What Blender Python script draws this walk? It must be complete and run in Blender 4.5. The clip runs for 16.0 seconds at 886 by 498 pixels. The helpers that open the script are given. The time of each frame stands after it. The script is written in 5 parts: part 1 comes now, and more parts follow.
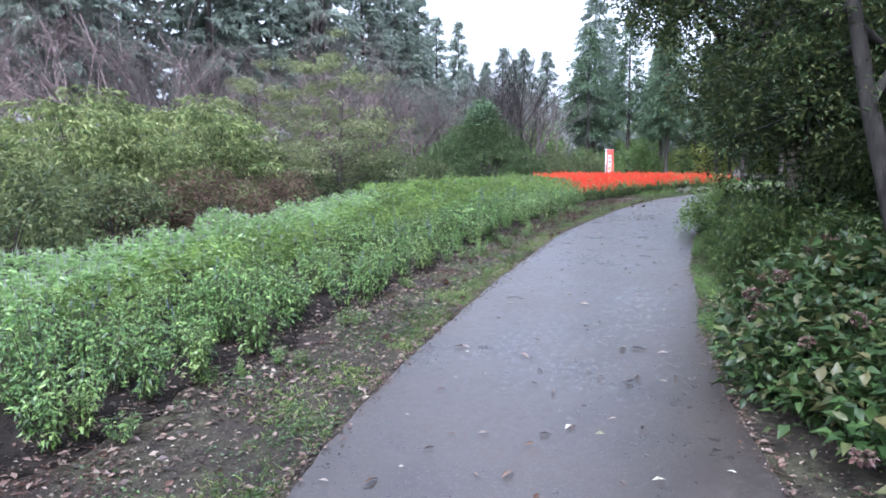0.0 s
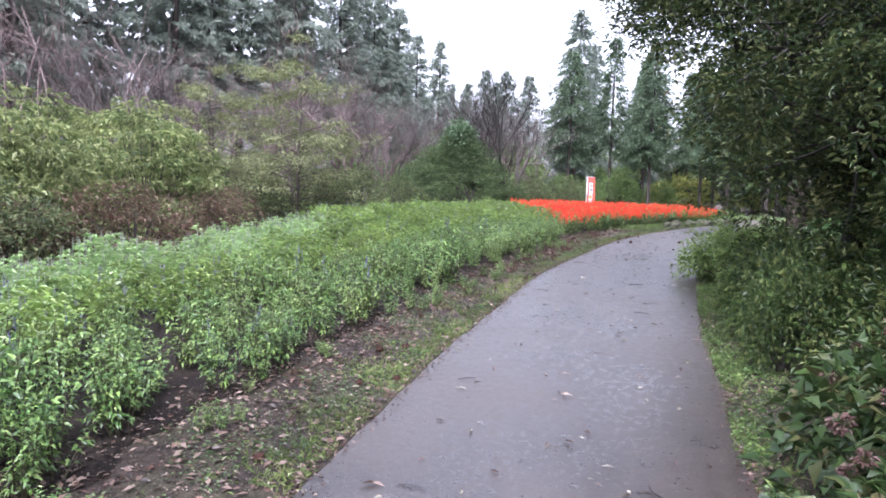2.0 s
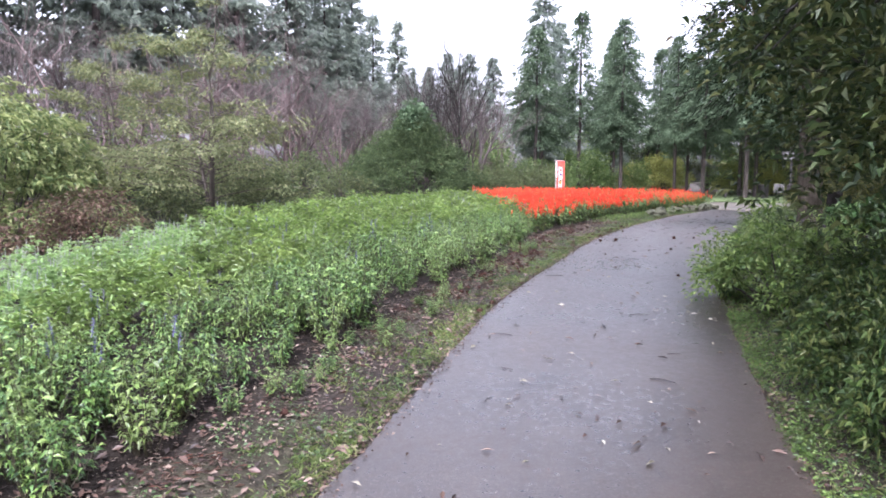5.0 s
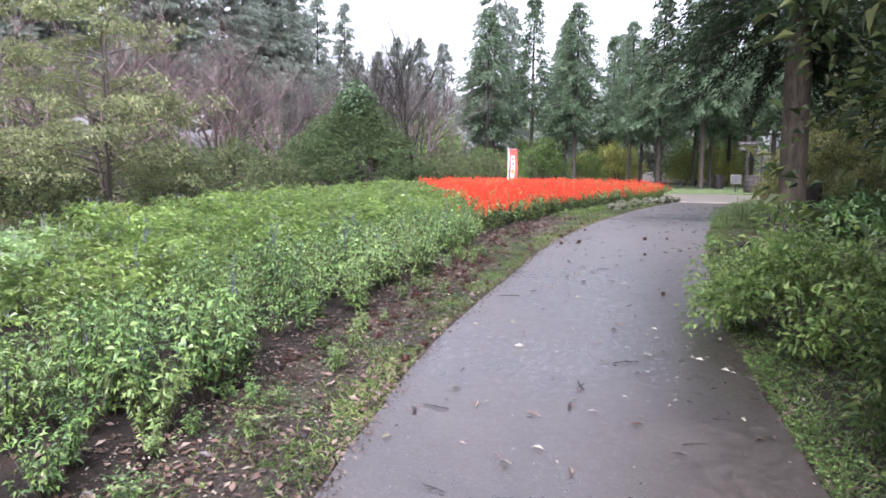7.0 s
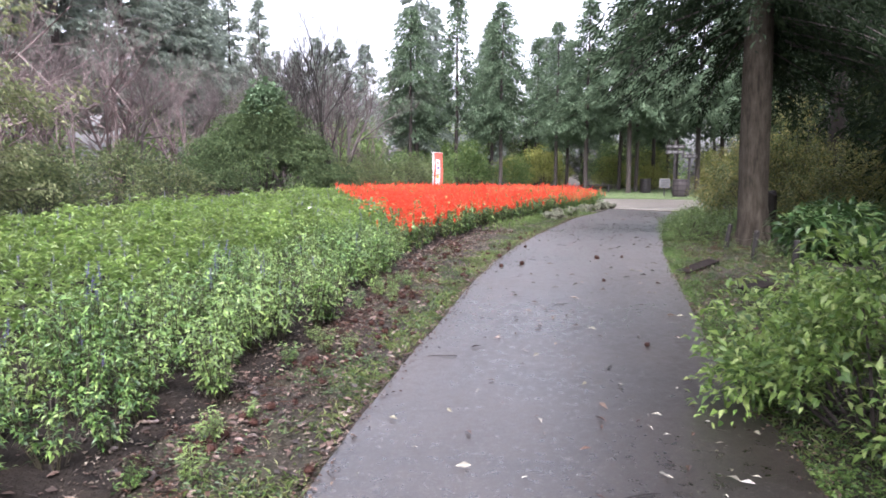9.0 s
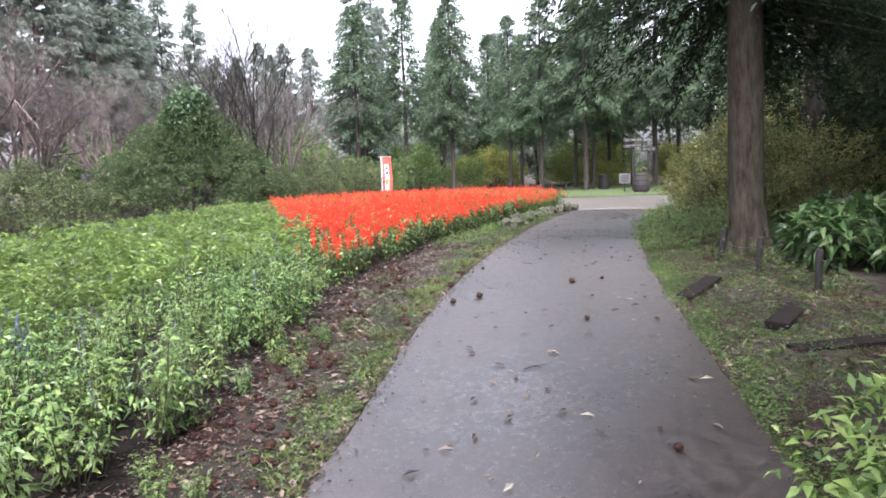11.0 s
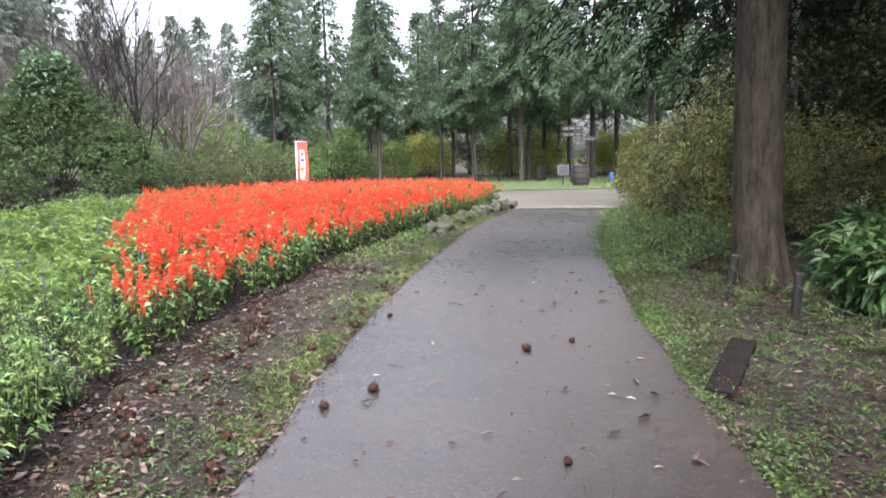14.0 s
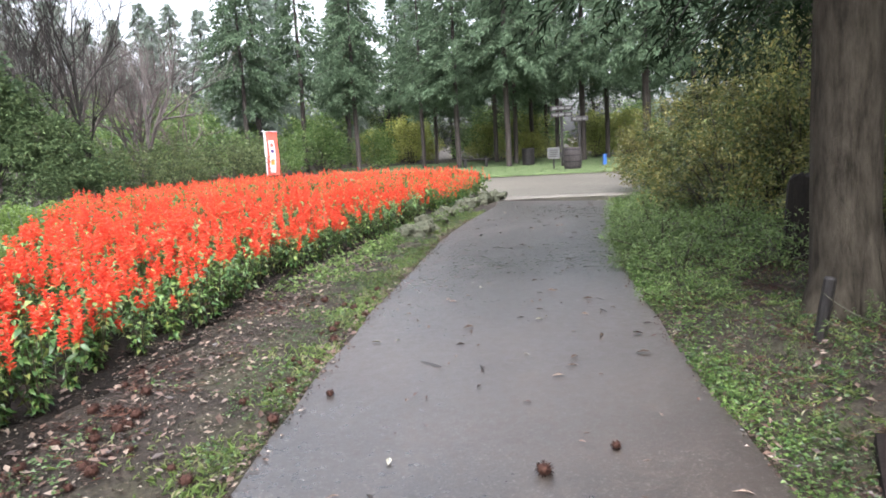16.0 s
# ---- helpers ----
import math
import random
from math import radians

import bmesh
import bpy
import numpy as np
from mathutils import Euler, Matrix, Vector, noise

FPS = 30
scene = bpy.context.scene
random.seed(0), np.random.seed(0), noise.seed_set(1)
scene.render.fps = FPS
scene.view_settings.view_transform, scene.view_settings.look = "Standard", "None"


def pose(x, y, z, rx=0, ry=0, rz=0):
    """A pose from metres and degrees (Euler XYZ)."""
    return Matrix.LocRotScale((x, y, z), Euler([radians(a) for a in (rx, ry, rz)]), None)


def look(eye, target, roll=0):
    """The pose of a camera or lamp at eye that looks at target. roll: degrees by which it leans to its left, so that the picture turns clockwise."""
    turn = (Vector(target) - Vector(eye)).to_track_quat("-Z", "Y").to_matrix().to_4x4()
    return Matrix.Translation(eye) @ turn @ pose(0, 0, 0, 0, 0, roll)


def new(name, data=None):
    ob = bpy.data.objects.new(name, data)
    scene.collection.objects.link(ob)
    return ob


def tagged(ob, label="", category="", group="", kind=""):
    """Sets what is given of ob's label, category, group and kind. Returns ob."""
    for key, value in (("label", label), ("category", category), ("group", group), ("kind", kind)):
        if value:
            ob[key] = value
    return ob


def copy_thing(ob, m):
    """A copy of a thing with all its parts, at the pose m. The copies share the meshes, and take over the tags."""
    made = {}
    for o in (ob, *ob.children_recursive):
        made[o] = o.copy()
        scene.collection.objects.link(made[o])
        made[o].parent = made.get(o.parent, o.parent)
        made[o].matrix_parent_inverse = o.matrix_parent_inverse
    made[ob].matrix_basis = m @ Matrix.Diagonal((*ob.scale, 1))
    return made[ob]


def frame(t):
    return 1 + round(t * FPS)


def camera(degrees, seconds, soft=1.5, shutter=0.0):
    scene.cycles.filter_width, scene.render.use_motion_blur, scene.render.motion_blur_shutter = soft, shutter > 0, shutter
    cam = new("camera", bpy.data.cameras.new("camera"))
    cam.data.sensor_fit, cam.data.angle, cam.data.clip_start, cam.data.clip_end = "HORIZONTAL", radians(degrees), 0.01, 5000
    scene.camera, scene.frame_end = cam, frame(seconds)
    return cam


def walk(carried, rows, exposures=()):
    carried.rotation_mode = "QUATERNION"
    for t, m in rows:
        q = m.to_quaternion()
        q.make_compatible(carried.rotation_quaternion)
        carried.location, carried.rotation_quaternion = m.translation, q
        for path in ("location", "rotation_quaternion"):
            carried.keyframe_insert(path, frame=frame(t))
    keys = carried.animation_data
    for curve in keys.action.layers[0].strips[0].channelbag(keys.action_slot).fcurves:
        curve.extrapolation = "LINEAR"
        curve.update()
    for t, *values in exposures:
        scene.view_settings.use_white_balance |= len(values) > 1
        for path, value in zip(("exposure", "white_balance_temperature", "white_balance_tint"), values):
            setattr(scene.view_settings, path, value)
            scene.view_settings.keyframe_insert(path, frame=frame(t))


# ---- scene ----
cam = camera(64.9, 16.0, soft=1.75)
METRES, EYE, TILT, LEAN, TURN = 16.5, 1.55, -6.5, 0.0, 0.0
ROWS = [
    (0.0, 0.0, 0.0, 0.0, -0.0, 0.0, 0.0),
    (0.5, 0.0053, 0.0316, 0.0043, 0.12, 0.01, -1.74),
    (1.0, 0.0117, 0.0631, 0.0098, 0.5, 0.75, -0.42),
    (1.5, 0.0172, 0.0943, 0.0144, -0.19, 1.73, -2.16),
    (2.0, 0.022, 0.1258, 0.0185, -1.84, 1.76, -1.98),
    (2.5, 0.0256, 0.1578, 0.0232, -1.07, 1.35, -1.88),
    (3.0, 0.032, 0.1885, 0.028, -2.77, 0.55, -0.74),
    (3.5, 0.0379, 0.2197, 0.0323, -2.21, 2.2, -1.07),
    (4.0, 0.0471, 0.2525, 0.0356, -2.9, 2.04, -0.76),
    (4.5, 0.0548, 0.286, 0.0404, -3.37, 1.41, -0.3),
    (7.0, 0.0885, 0.4382, 0.0612, -8.13, -0.17, 0.13),
    (7.5, 0.0942, 0.4685, 0.066, -7.46, 0.47, -0.58),
    (8.0, 0.1008, 0.4977, 0.0689, -11.45, 0.32, -0.3),
    (8.5, 0.107, 0.5284, 0.0738, -12.55, 0.32, 0.07),
    (9.0, 0.1143, 0.5561, 0.0774, -14.25, 0.08, 1.05),
    (11.5, 0.1714, 0.6962, 0.0988, -18.38, 0.09, 4.29),
    (12.0, 0.1834, 0.7242, 0.1021, -19.74, -1.19, 4.01),
    (12.5, 0.1963, 0.7514, 0.1067, -20.24, -1.86, 4.56),
    (13.0, 0.2097, 0.7776, 0.1108, -22.37, -1.92, 4.45),
    (13.5, 0.2237, 0.8051, 0.1151, -21.56, -1.04, 3.83),
    (14.0, 0.2367, 0.8318, 0.1194, -23.26, -1.38, 3.66),
    (14.5, 0.2498, 0.8596, 0.1234, -21.0, -1.72, 3.7),
    (15.0, 0.2633, 0.886, 0.128, -21.84, -1.55, 4.11),
    (15.5, 0.2789, 0.9129, 0.1314, -21.15, -0.85, 4.26),
    (16.0, 0.2931, 0.9384, 0.1343, -24.29, -2.69, 5.58),
]
walk(cam, [(t, pose(0, 0, EYE, TILT, LEAN, TURN) @ pose(METRES * x, METRES * y, METRES * z, 90 + pitch, roll, yaw)) for t, x, y, z, yaw, pitch, roll in ROWS],
     exposures=[(0.0, 2.18, 5300, 17), (1.0, 2.25, 5550, 21), (3.5, 2.33, 5750, 25.5), (8.0, 2.45, 5950, 23), (12.5, 2.45, 6050, 18), (16.0, 2.44, 6080, 13)])

# ---- world, sun, exposure ----
world = bpy.data.worlds.new("overcast_sky")
scene.world = world
world.use_nodes = True
wn, wl = world.node_tree.nodes, world.node_tree.links
sky = wn.new("ShaderNodeTexSky")
sky.sky_type, sky.sun_disc = "NISHITA", False
sky.sun_elevation, sky.sun_rotation = radians(58), radians(200)
sky.air_density, sky.dust_density, sky.ozone_density = 1.0, 6.0, 0.6
pale = wn.new("ShaderNodeHueSaturation")
pale.inputs["Saturation"].default_value = 0.22
wl.new(sky.outputs[0], pale.inputs["Color"])
wl.new(pale.outputs[0], wn["Background"].inputs["Color"])
wn["Background"].inputs["Strength"].default_value = 0.15
sun_data = bpy.data.lights.new("sun", "SUN")
sun_data.energy, sun_data.angle, sun_data.color = 0.7, radians(50), (1.0, 0.97, 0.93)
sun = new("sun", sun_data)
sun.matrix_world = look((0, 0, 30), (4.6, 12.6, 9.0))


# ---- materials ----
def ramp(nodes, stops):
    r = nodes.new("ShaderNodeValToRGB")
    while len(r.color_ramp.elements) < len(stops):
        r.color_ramp.elements.new(0.5)
    for e, (p, c) in zip(r.color_ramp.elements, stops):
        e.position, e.color = p, (*c, 1)
    return r


def base_mat(name):
    m = bpy.data.materials.new(name)
    m.use_nodes = True
    return m, m.node_tree.nodes, m.node_tree.links, m.node_tree.nodes["Principled BSDF"]


def noise_tex(n, l, scale, detail=4, rough=0.6, coord="Object", stretch=None):
    tc = n.new("ShaderNodeTexCoord")
    t = n.new("ShaderNodeTexNoise")
    t.inputs["Scale"].default_value, t.inputs["Detail"].default_value, t.inputs["Roughness"].default_value = scale, detail, rough
    out = tc.outputs[coord]
    if stretch:
        mp = n.new("ShaderNodeMapping")
        mp.inputs["Scale"].default_value = stretch
        l.new(out, mp.inputs[0])
        out = mp.outputs[0]
    l.new(out, t.inputs["Vector"])
    return t.outputs[0]


def mixc(n, l, fac, a, b, mode="MIX"):
    m = n.new("ShaderNodeMix")
    m.data_type, m.blend_type = "RGBA", mode
    for sock, v in ((m.inputs[0], fac), (m.inputs[6], a), (m.inputs[7], b)):
        if isinstance(v, (int, float)):
            sock.default_value = v
        elif isinstance(v, tuple):
            sock.default_value = (*v, 1)
        else:
            l.new(v, sock)
    return m.outputs[2]


def span(n, l, value, lo, hi, a=0.0, b=1.0):
    m = n.new("ShaderNodeMapRange")
    l.new(value, m.inputs[0])
    for k, v in zip((1, 2, 3, 4), (lo, hi, a, b)):
        m.inputs[k].default_value = v
    return m.outputs[0]


def bump(n, l, b, height, strength, dist=0.02):
    bm = n.new("ShaderNodeBump")
    bm.inputs["Strength"].default_value, bm.inputs["Distance"].default_value = strength, dist
    l.new(height, bm.inputs["Height"])
    l.new(bm.outputs[0], b.inputs["Normal"])


def leaf_mat(name, cols, rough=0.42, trans=0.3, patch=0.35, spec=0.5, tint=None, tint_scale=0.9):
    """Leaves: each one its own tone, with larger patches of lighter and darker growth, thin enough to let light through."""
    m, n, l, b = base_mat(name)
    geo = n.new("ShaderNodeNewGeometry")
    k = len(cols) - 1
    r = ramp(n, [(i / k, c) for i, c in enumerate(cols)])
    l.new(geo.outputs["Random Per Island"], r.inputs[0])
    big = span(n, l, noise_tex(n, l, 1.3, 3), 0.3, 0.7, 1 - patch, 1 + patch)
    vein = span(n, l, noise_tex(n, l, 60, 2), 0.3, 0.7, 0.88, 1.12)
    mul = n.new("ShaderNodeMath")
    mul.operation = "MULTIPLY"
    l.new(big, mul.inputs[0]), l.new(vein, mul.inputs[1])
    sc = n.new("ShaderNodeVectorMath")
    sc.operation = "SCALE"
    tone = r.outputs[0]
    if tint:
        own = n.new("ShaderNodeObjectInfo")
        tone = mixc(n, l, span(n, l, own.outputs["Random"], 0.5, 1.0, 0.0, 0.45), tone, tint)
        tone = mixc(n, l, span(n, l, noise_tex(n, l, tint_scale, 4, 0.65), 0.5, 0.68, 0.0, 0.45), tone, tint)
    l.new(tone, sc.inputs[0]), l.new(mul.outputs[0], sc.inputs["Scale"])
    l.new(sc.outputs[0], b.inputs["Base Color"])
    b.inputs["Roughness"].default_value, b.inputs["Specular IOR Level"].default_value = rough, spec
    tr = n.new("ShaderNodeBsdfTranslucent")
    l.new(sc.outputs[0], tr.inputs[0])
    mx = n.new("ShaderNodeMixShader")
    mx.inputs[0].default_value = trans
    l.new(b.outputs[0], mx.inputs[1]), l.new(tr.outputs[0], mx.inputs[2])
    l.new(mx.outputs[0], n["Material Output"].inputs[0])
    return m


def rough_mat(name, dark, light, scale=8, rough=0.8, bumpy=0.4, fine=60, metal=0.0, stretch=None, spec=0.4):
    m, n, l, b = base_mat(name)
    a = noise_tex(n, l, scale, 5, 0.65, "Object", stretch)
    f = noise_tex(n, l, fine, 4, 0.6, "Object", stretch)
    c = mixc(n, l, span(n, l, a, 0.3, 0.7), dark, light)
    c = mixc(n, l, 0.35, c, mixc(n, l, f, (0.25, 0.25, 0.25), (1, 1, 1)), "MULTIPLY")
    l.new(c, b.inputs["Base Color"])
    b.inputs["Roughness"].default_value, b.inputs["Metallic"].default_value = rough, metal
    b.inputs["Specular IOR Level"].default_value = spec
    bump(n, l, b, f, bumpy)
    return m


def asphalt_mat():
    m, n, l, b = base_mat("wet_asphalt")
    large = noise_tex(n, l, 0.4, 5)
    mid = noise_tex(n, l, 2.6, 6, 0.7)
    blot = noise_tex(n, l, 16, 5, 0.75)
    grit = noise_tex(n, l, 62, 3, 0.8)
    c = mixc(n, l, span(n, l, mid, 0.3, 0.7), (0.011, 0.009, 0.0078), (0.03, 0.0245, 0.0205))
    c = mixc(n, l, span(n, l, large, 0.42, 0.66, 0, 0.7), c, (0.04, 0.0295, 0.023))
    c = mixc(n, l, 0.8, c, mixc(n, l, span(n, l, blot, 0.34, 0.66), (0.42, 0.41, 0.4), (1.45, 1.42, 1.38)), "MULTIPLY")
    c = mixc(n, l, span(n, l, grit, 0.56, 0.68), c, (0.095, 0.086, 0.078))
    c = mixc(n, l, span(n, l, grit, 0.45, 0.33), c, (0.008, 0.0072, 0.007))
    l.new(c, b.inputs["Base Color"])
    damp = n.new("ShaderNodeMath")
    damp.operation = "ADD"
    l.new(span(n, l, large, 0.35, 0.65, 0.14, 0.27), damp.inputs[0])
    l.new(span(n, l, blot, 0.32, 0.68, 0.04, 0.26), damp.inputs[1])
    l.new(damp.outputs[0], b.inputs["Roughness"])
    b.inputs["Specular IOR Level"].default_value = 0.92
    bump(n, l, b, grit, 0.32, 0.005)
    return m


def soil_mat():
    m, n, l, b = base_mat("soil_and_moss")
    a = noise_tex(n, l, 0.9, 6, 0.7)
    f = noise_tex(n, l, 9, 7, 0.75)
    g = noise_tex(n, l, 48, 4, 0.7)
    soil = mixc(n, l, span(n, l, f, 0.3, 0.7), (0.009, 0.0068, 0.0055), (0.042, 0.0335, 0.0265))
    moss = mixc(n, l, span(n, l, f, 0.3, 0.7), (0.016, 0.017, 0.009), (0.06, 0.057, 0.034))
    c = mixc(n, l, span(n, l, a, 0.48, 0.62), soil, moss)
    c = mixc(n, l, 0.8, c, mixc(n, l, span(n, l, g, 0.3, 0.7), (0.3, 0.3, 0.3), (1.7, 1.65, 1.6)), "MULTIPLY")
    c = mixc(n, l, span(n, l, g, 0.62, 0.7, 0, 0.8), c, (0.085, 0.068, 0.052))
    l.new(c, b.inputs["Base Color"])
    b.inputs["Roughness"].default_value = 0.85
    b.inputs["Specular IOR Level"].default_value = 0.2
    bump(n, l, b, f, 1.0, 0.05)
    return m


def gravel_mat():
    m, n, l, b = base_mat("damp_gravel")
    a = noise_tex(n, l, 0.5, 4)
    f = noise_tex(n, l, 45, 4, 0.7)
    c = mixc(n, l, span(n, l, a, 0.35, 0.65), (0.066, 0.057, 0.044), (0.105, 0.093, 0.074))
    c = mixc(n, l, 0.6, c, mixc(n, l, span(n, l, f, 0.3, 0.7), (0.55, 0.55, 0.55), (1.15, 1.15, 1.15)), "MULTIPLY")
    l.new(c, b.inputs["Base Color"])
    b.inputs["Roughness"].default_value = 0.55
    bump(n, l, b, f, 0.5, 0.01)
    return m


ASPHALT, SOIL, GRAVEL = asphalt_mat(), soil_mat(), gravel_mat()
TURF = rough_mat("damp_turf", (0.036, 0.056, 0.016), (0.08, 0.115, 0.034), 3, 0.9, 0.8, 40)
# bed soil, its tone lowered further to carry shade beneath the plants
SHADED_HUMUS = rough_mat("damp_humus_with_shade", (0.0045, 0.0036, 0.003), (0.022, 0.0165, 0.0125), 7, 0.9, 1.0, 34, spec=0.15)
BARK = rough_mat("wet_brown_bark", (0.025, 0.019, 0.016), (0.065, 0.052, 0.045), 5, 0.75, 0.9, 30, stretch=(3.000, 3.000, 0.420))
CEDAR_BARK = rough_mat("stringy_cedar_bark", (0.021, 0.017, 0.013), (0.082, 0.07, 0.053), 3.4, 0.95, 1.0, 22, stretch=(5, 5, 1.1), spec=0.12)
BARK_GREY = rough_mat("grey_lichen_bark", (0.010, 0.009, 0.008), (0.046, 0.042, 0.037), 5, 0.9, 0.9, 22, stretch=(1.650, 1.650, 0.462), spec=0.15)
BARK_PALE = rough_mat("grey_brown_smooth_bark", (0.05, 0.042, 0.035), (0.115, 0.1, 0.085), 5, 0.85, 0.4, 22, stretch=(1.6, 1.6, 0.5), spec=0.2)
TRUNK_WOOD = rough_mat("dark_wet_trunk_bark", (0.006, 0.005, 0.0042), (0.024, 0.019, 0.015), 5, 0.8, 1.0, 25, stretch=(3, 3, 0.6), spec=0.2)
TWIG = rough_mat("purple_brown_twigs", (0.1, 0.073, 0.067), (0.18, 0.138, 0.128), 2, 0.8, 0.2)
TWIG_DARK = rough_mat("grey_brown_limbs", (0.045, 0.037, 0.034), (0.105, 0.086, 0.079), 2, 0.8, 0.2)
STEM = rough_mat("green_brown_stem", (0.022, 0.018, 0.009), (0.05, 0.045, 0.022), 9, 0.6, 0.2)
STONE = rough_mat("mossy_stone", (0.02, 0.028, 0.01), (0.085, 0.082, 0.055), 9, 0.9, 1.0, 30)
DARKWOOD = rough_mat("black_stained_wood", (0.006, 0.005, 0.0045), (0.02, 0.016, 0.0145), 6, 0.55, 0.5, 40, stretch=(2.800, 2.800, 0.441))
BARRELWOOD = rough_mat("weathered_barrel_oak", (0.022, 0.017, 0.017), (0.055, 0.045, 0.044), 4, 0.7, 0.5, 40, stretch=(3.000, 3.000, 0.378))
SLATE = rough_mat("damp_dark_board", (0.006, 0.0045, 0.004), (0.016, 0.012, 0.0105), 4, 0.9, 0.3, 70, spec=0.1)
IRON = rough_mat("dull_iron", (0.012, 0.012, 0.012), (0.03, 0.028, 0.028), 10, 0.5, 0.2, 60, 0.6)
ROPE = rough_mat("old_rope", (0.05, 0.047, 0.032), (0.10, 0.094, 0.07), 30, 0.85, 0.6, 200)
CLOTH_RED = rough_mat("red_banner_cloth", (0.62, 0.075, 0.05), (0.78, 0.13, 0.09), 3, 0.75, 0.15, 300)
CLOTH_WHITE = rough_mat("white_banner_print", (0.72, 0.68, 0.66), (0.82, 0.8, 0.78), 3, 0.75, 0.1, 300)
INK_BLUE = rough_mat("dark_violet_print", (0.08, 0.04, 0.16), (0.12, 0.06, 0.2), 5, 0.7, 0.1)
INK_GOLD = rough_mat("orange_print", (0.75, 0.3, 0.06), (0.85, 0.42, 0.1), 5, 0.7, 0.1)
POLE = rough_mat("white_plastic_pole", (0.65, 0.65, 0.64), (0.78, 0.78, 0.77), 6, 0.4, 0.05)
BLUE = rough_mat("blue_plastic", (0.03, 0.09, 0.3), (0.05, 0.14, 0.4), 6, 0.4, 0.1)
SIGN_WHITE = rough_mat("white_sign_panel", (0.075, 0.075, 0.072), (0.125, 0.125, 0.12), 5, 0.45, 0.05)
SALVIA = leaf_mat("salvia_leaf", [(0.018, 0.044, 0.012), (0.055, 0.122, 0.028), (0.115, 0.205, 0.047), (0.19, 0.275, 0.075)], 0.36, 0.28, 0.45, 0.5, (0.185, 0.235, 0.065))
SALVIA_PALE = leaf_mat("silvery_salvia_leaf", [(0.13, 0.22, 0.075), (0.2, 0.31, 0.11), (0.28, 0.4, 0.17)], 0.5, 0.35, 0.2)
SALVIA_RED_LEAF = leaf_mat("red_salvia_leaf", [(0.026, 0.062, 0.017), (0.055, 0.12, 0.028), (0.1, 0.17, 0.04), (0.19, 0.21, 0.06)], 0.42, 0.32, 0.3, 0.5)
RED = leaf_mat("scarlet_bracts", [(0.57, 0.044, 0.024), (0.69, 0.074, 0.034), (0.77, 0.12, 0.05)], 0.5, 0.35, 0.12)
VIOLET = leaf_mat("blue_violet_bracts", [(0.06, 0.055, 0.12), (0.10, 0.095, 0.2), (0.16, 0.16, 0.27)], 0.6, 0.2, 0.2)
PALE_SPIKE = leaf_mat("faded_silver_bracts", [(0.2, 0.225, 0.18), (0.3, 0.32, 0.28)], 0.6, 0.35, 0.2)
LAVENDER = leaf_mat("faded_lavender_bracts", [(0.11, 0.11, 0.15), (0.17, 0.17, 0.23), (0.24, 0.24, 0.3)], 0.6, 0.3, 0.2)
GRASS = leaf_mat("verge_grass", [(0.046, 0.072, 0.019), (0.084, 0.13, 0.034), (0.138, 0.192, 0.052), (0.18, 0.168, 0.09)], 0.5, 0.3, 0.45)
CONIFER = leaf_mat("conifer_spray", [(0.075, 0.112, 0.07), (0.105, 0.15, 0.092), (0.14, 0.19, 0.118)], 0.95, 0.45, 0.25, 0.03)
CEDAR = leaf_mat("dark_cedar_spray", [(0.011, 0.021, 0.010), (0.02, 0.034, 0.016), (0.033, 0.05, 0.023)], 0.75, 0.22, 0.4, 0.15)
# leaf colour far paler than real cedar: it holds the distant haze
CONIFER_WOOD = leaf_mat("haze_paled_cedar_spray", [(0.2, 0.24, 0.2), (0.235, 0.275, 0.225), (0.27, 0.31, 0.25)], 0.95, 0.65, 0.25, 0.03)
SPARSE = leaf_mat("thin_olive_leaf", [(0.11, 0.135, 0.062), (0.165, 0.19, 0.088), (0.235, 0.25, 0.125)], 0.6, 0.4, 0.3, 0.25)
# mist over the far conifers is put into this pale leaf colour
CONIFER_FAR = leaf_mat("mist_paled_conifer_spray", [(0.16, 0.195, 0.16), (0.195, 0.235, 0.19), (0.225, 0.265, 0.215)], 0.95, 0.6, 0.2, 0.03)
EVERGREEN = leaf_mat("evergreen_leaf", [(0.013, 0.025, 0.009), (0.025, 0.044, 0.014), (0.05, 0.07, 0.022), (0.095, 0.105, 0.036)], 0.5, 0.2, 0.45, 0.25)
AUCUBA = leaf_mat("long_glossy_leaf", [(0.018, 0.044, 0.012), (0.03, 0.07, 0.019), (0.05, 0.098, 0.028), (0.085, 0.12, 0.04)], 0.4, 0.28, 0.25, 0.35)
HYDRANGEA = leaf_mat("hydrangea_leaf", [(0.013, 0.029, 0.008), (0.024, 0.048, 0.013), (0.042, 0.07, 0.02), (0.075, 0.068, 0.027)], 0.42, 0.28, 0.4, 0.3)
PINK = leaf_mat("faded_pink_flower", [(0.05, 0.026, 0.02), (0.085, 0.042, 0.036), (0.07, 0.052, 0.034)], 0.6, 0.2, 0.2)
MIDBUSH = leaf_mat("mid_green_glossy_leaf", [(0.014, 0.03, 0.009), (0.03, 0.056, 0.015), (0.055, 0.088, 0.024), (0.11, 0.13, 0.04)], 0.45, 0.28, 0.4, 0.3)
FINEBUSH = leaf_mat("fine_shrub_leaf", [(0.022, 0.044, 0.012), (0.045, 0.076, 0.02), (0.07, 0.11, 0.032), (0.12, 0.145, 0.06)], 0.45, 0.3, 0.35, 0.25)
LIGHTBUSH = leaf_mat("light_green_shrub_leaf", [(0.05, 0.1, 0.024), (0.125, 0.21, 0.046), (0.215, 0.32, 0.08), (0.32, 0.39, 0.14)], 0.4, 0.38, 0.35)
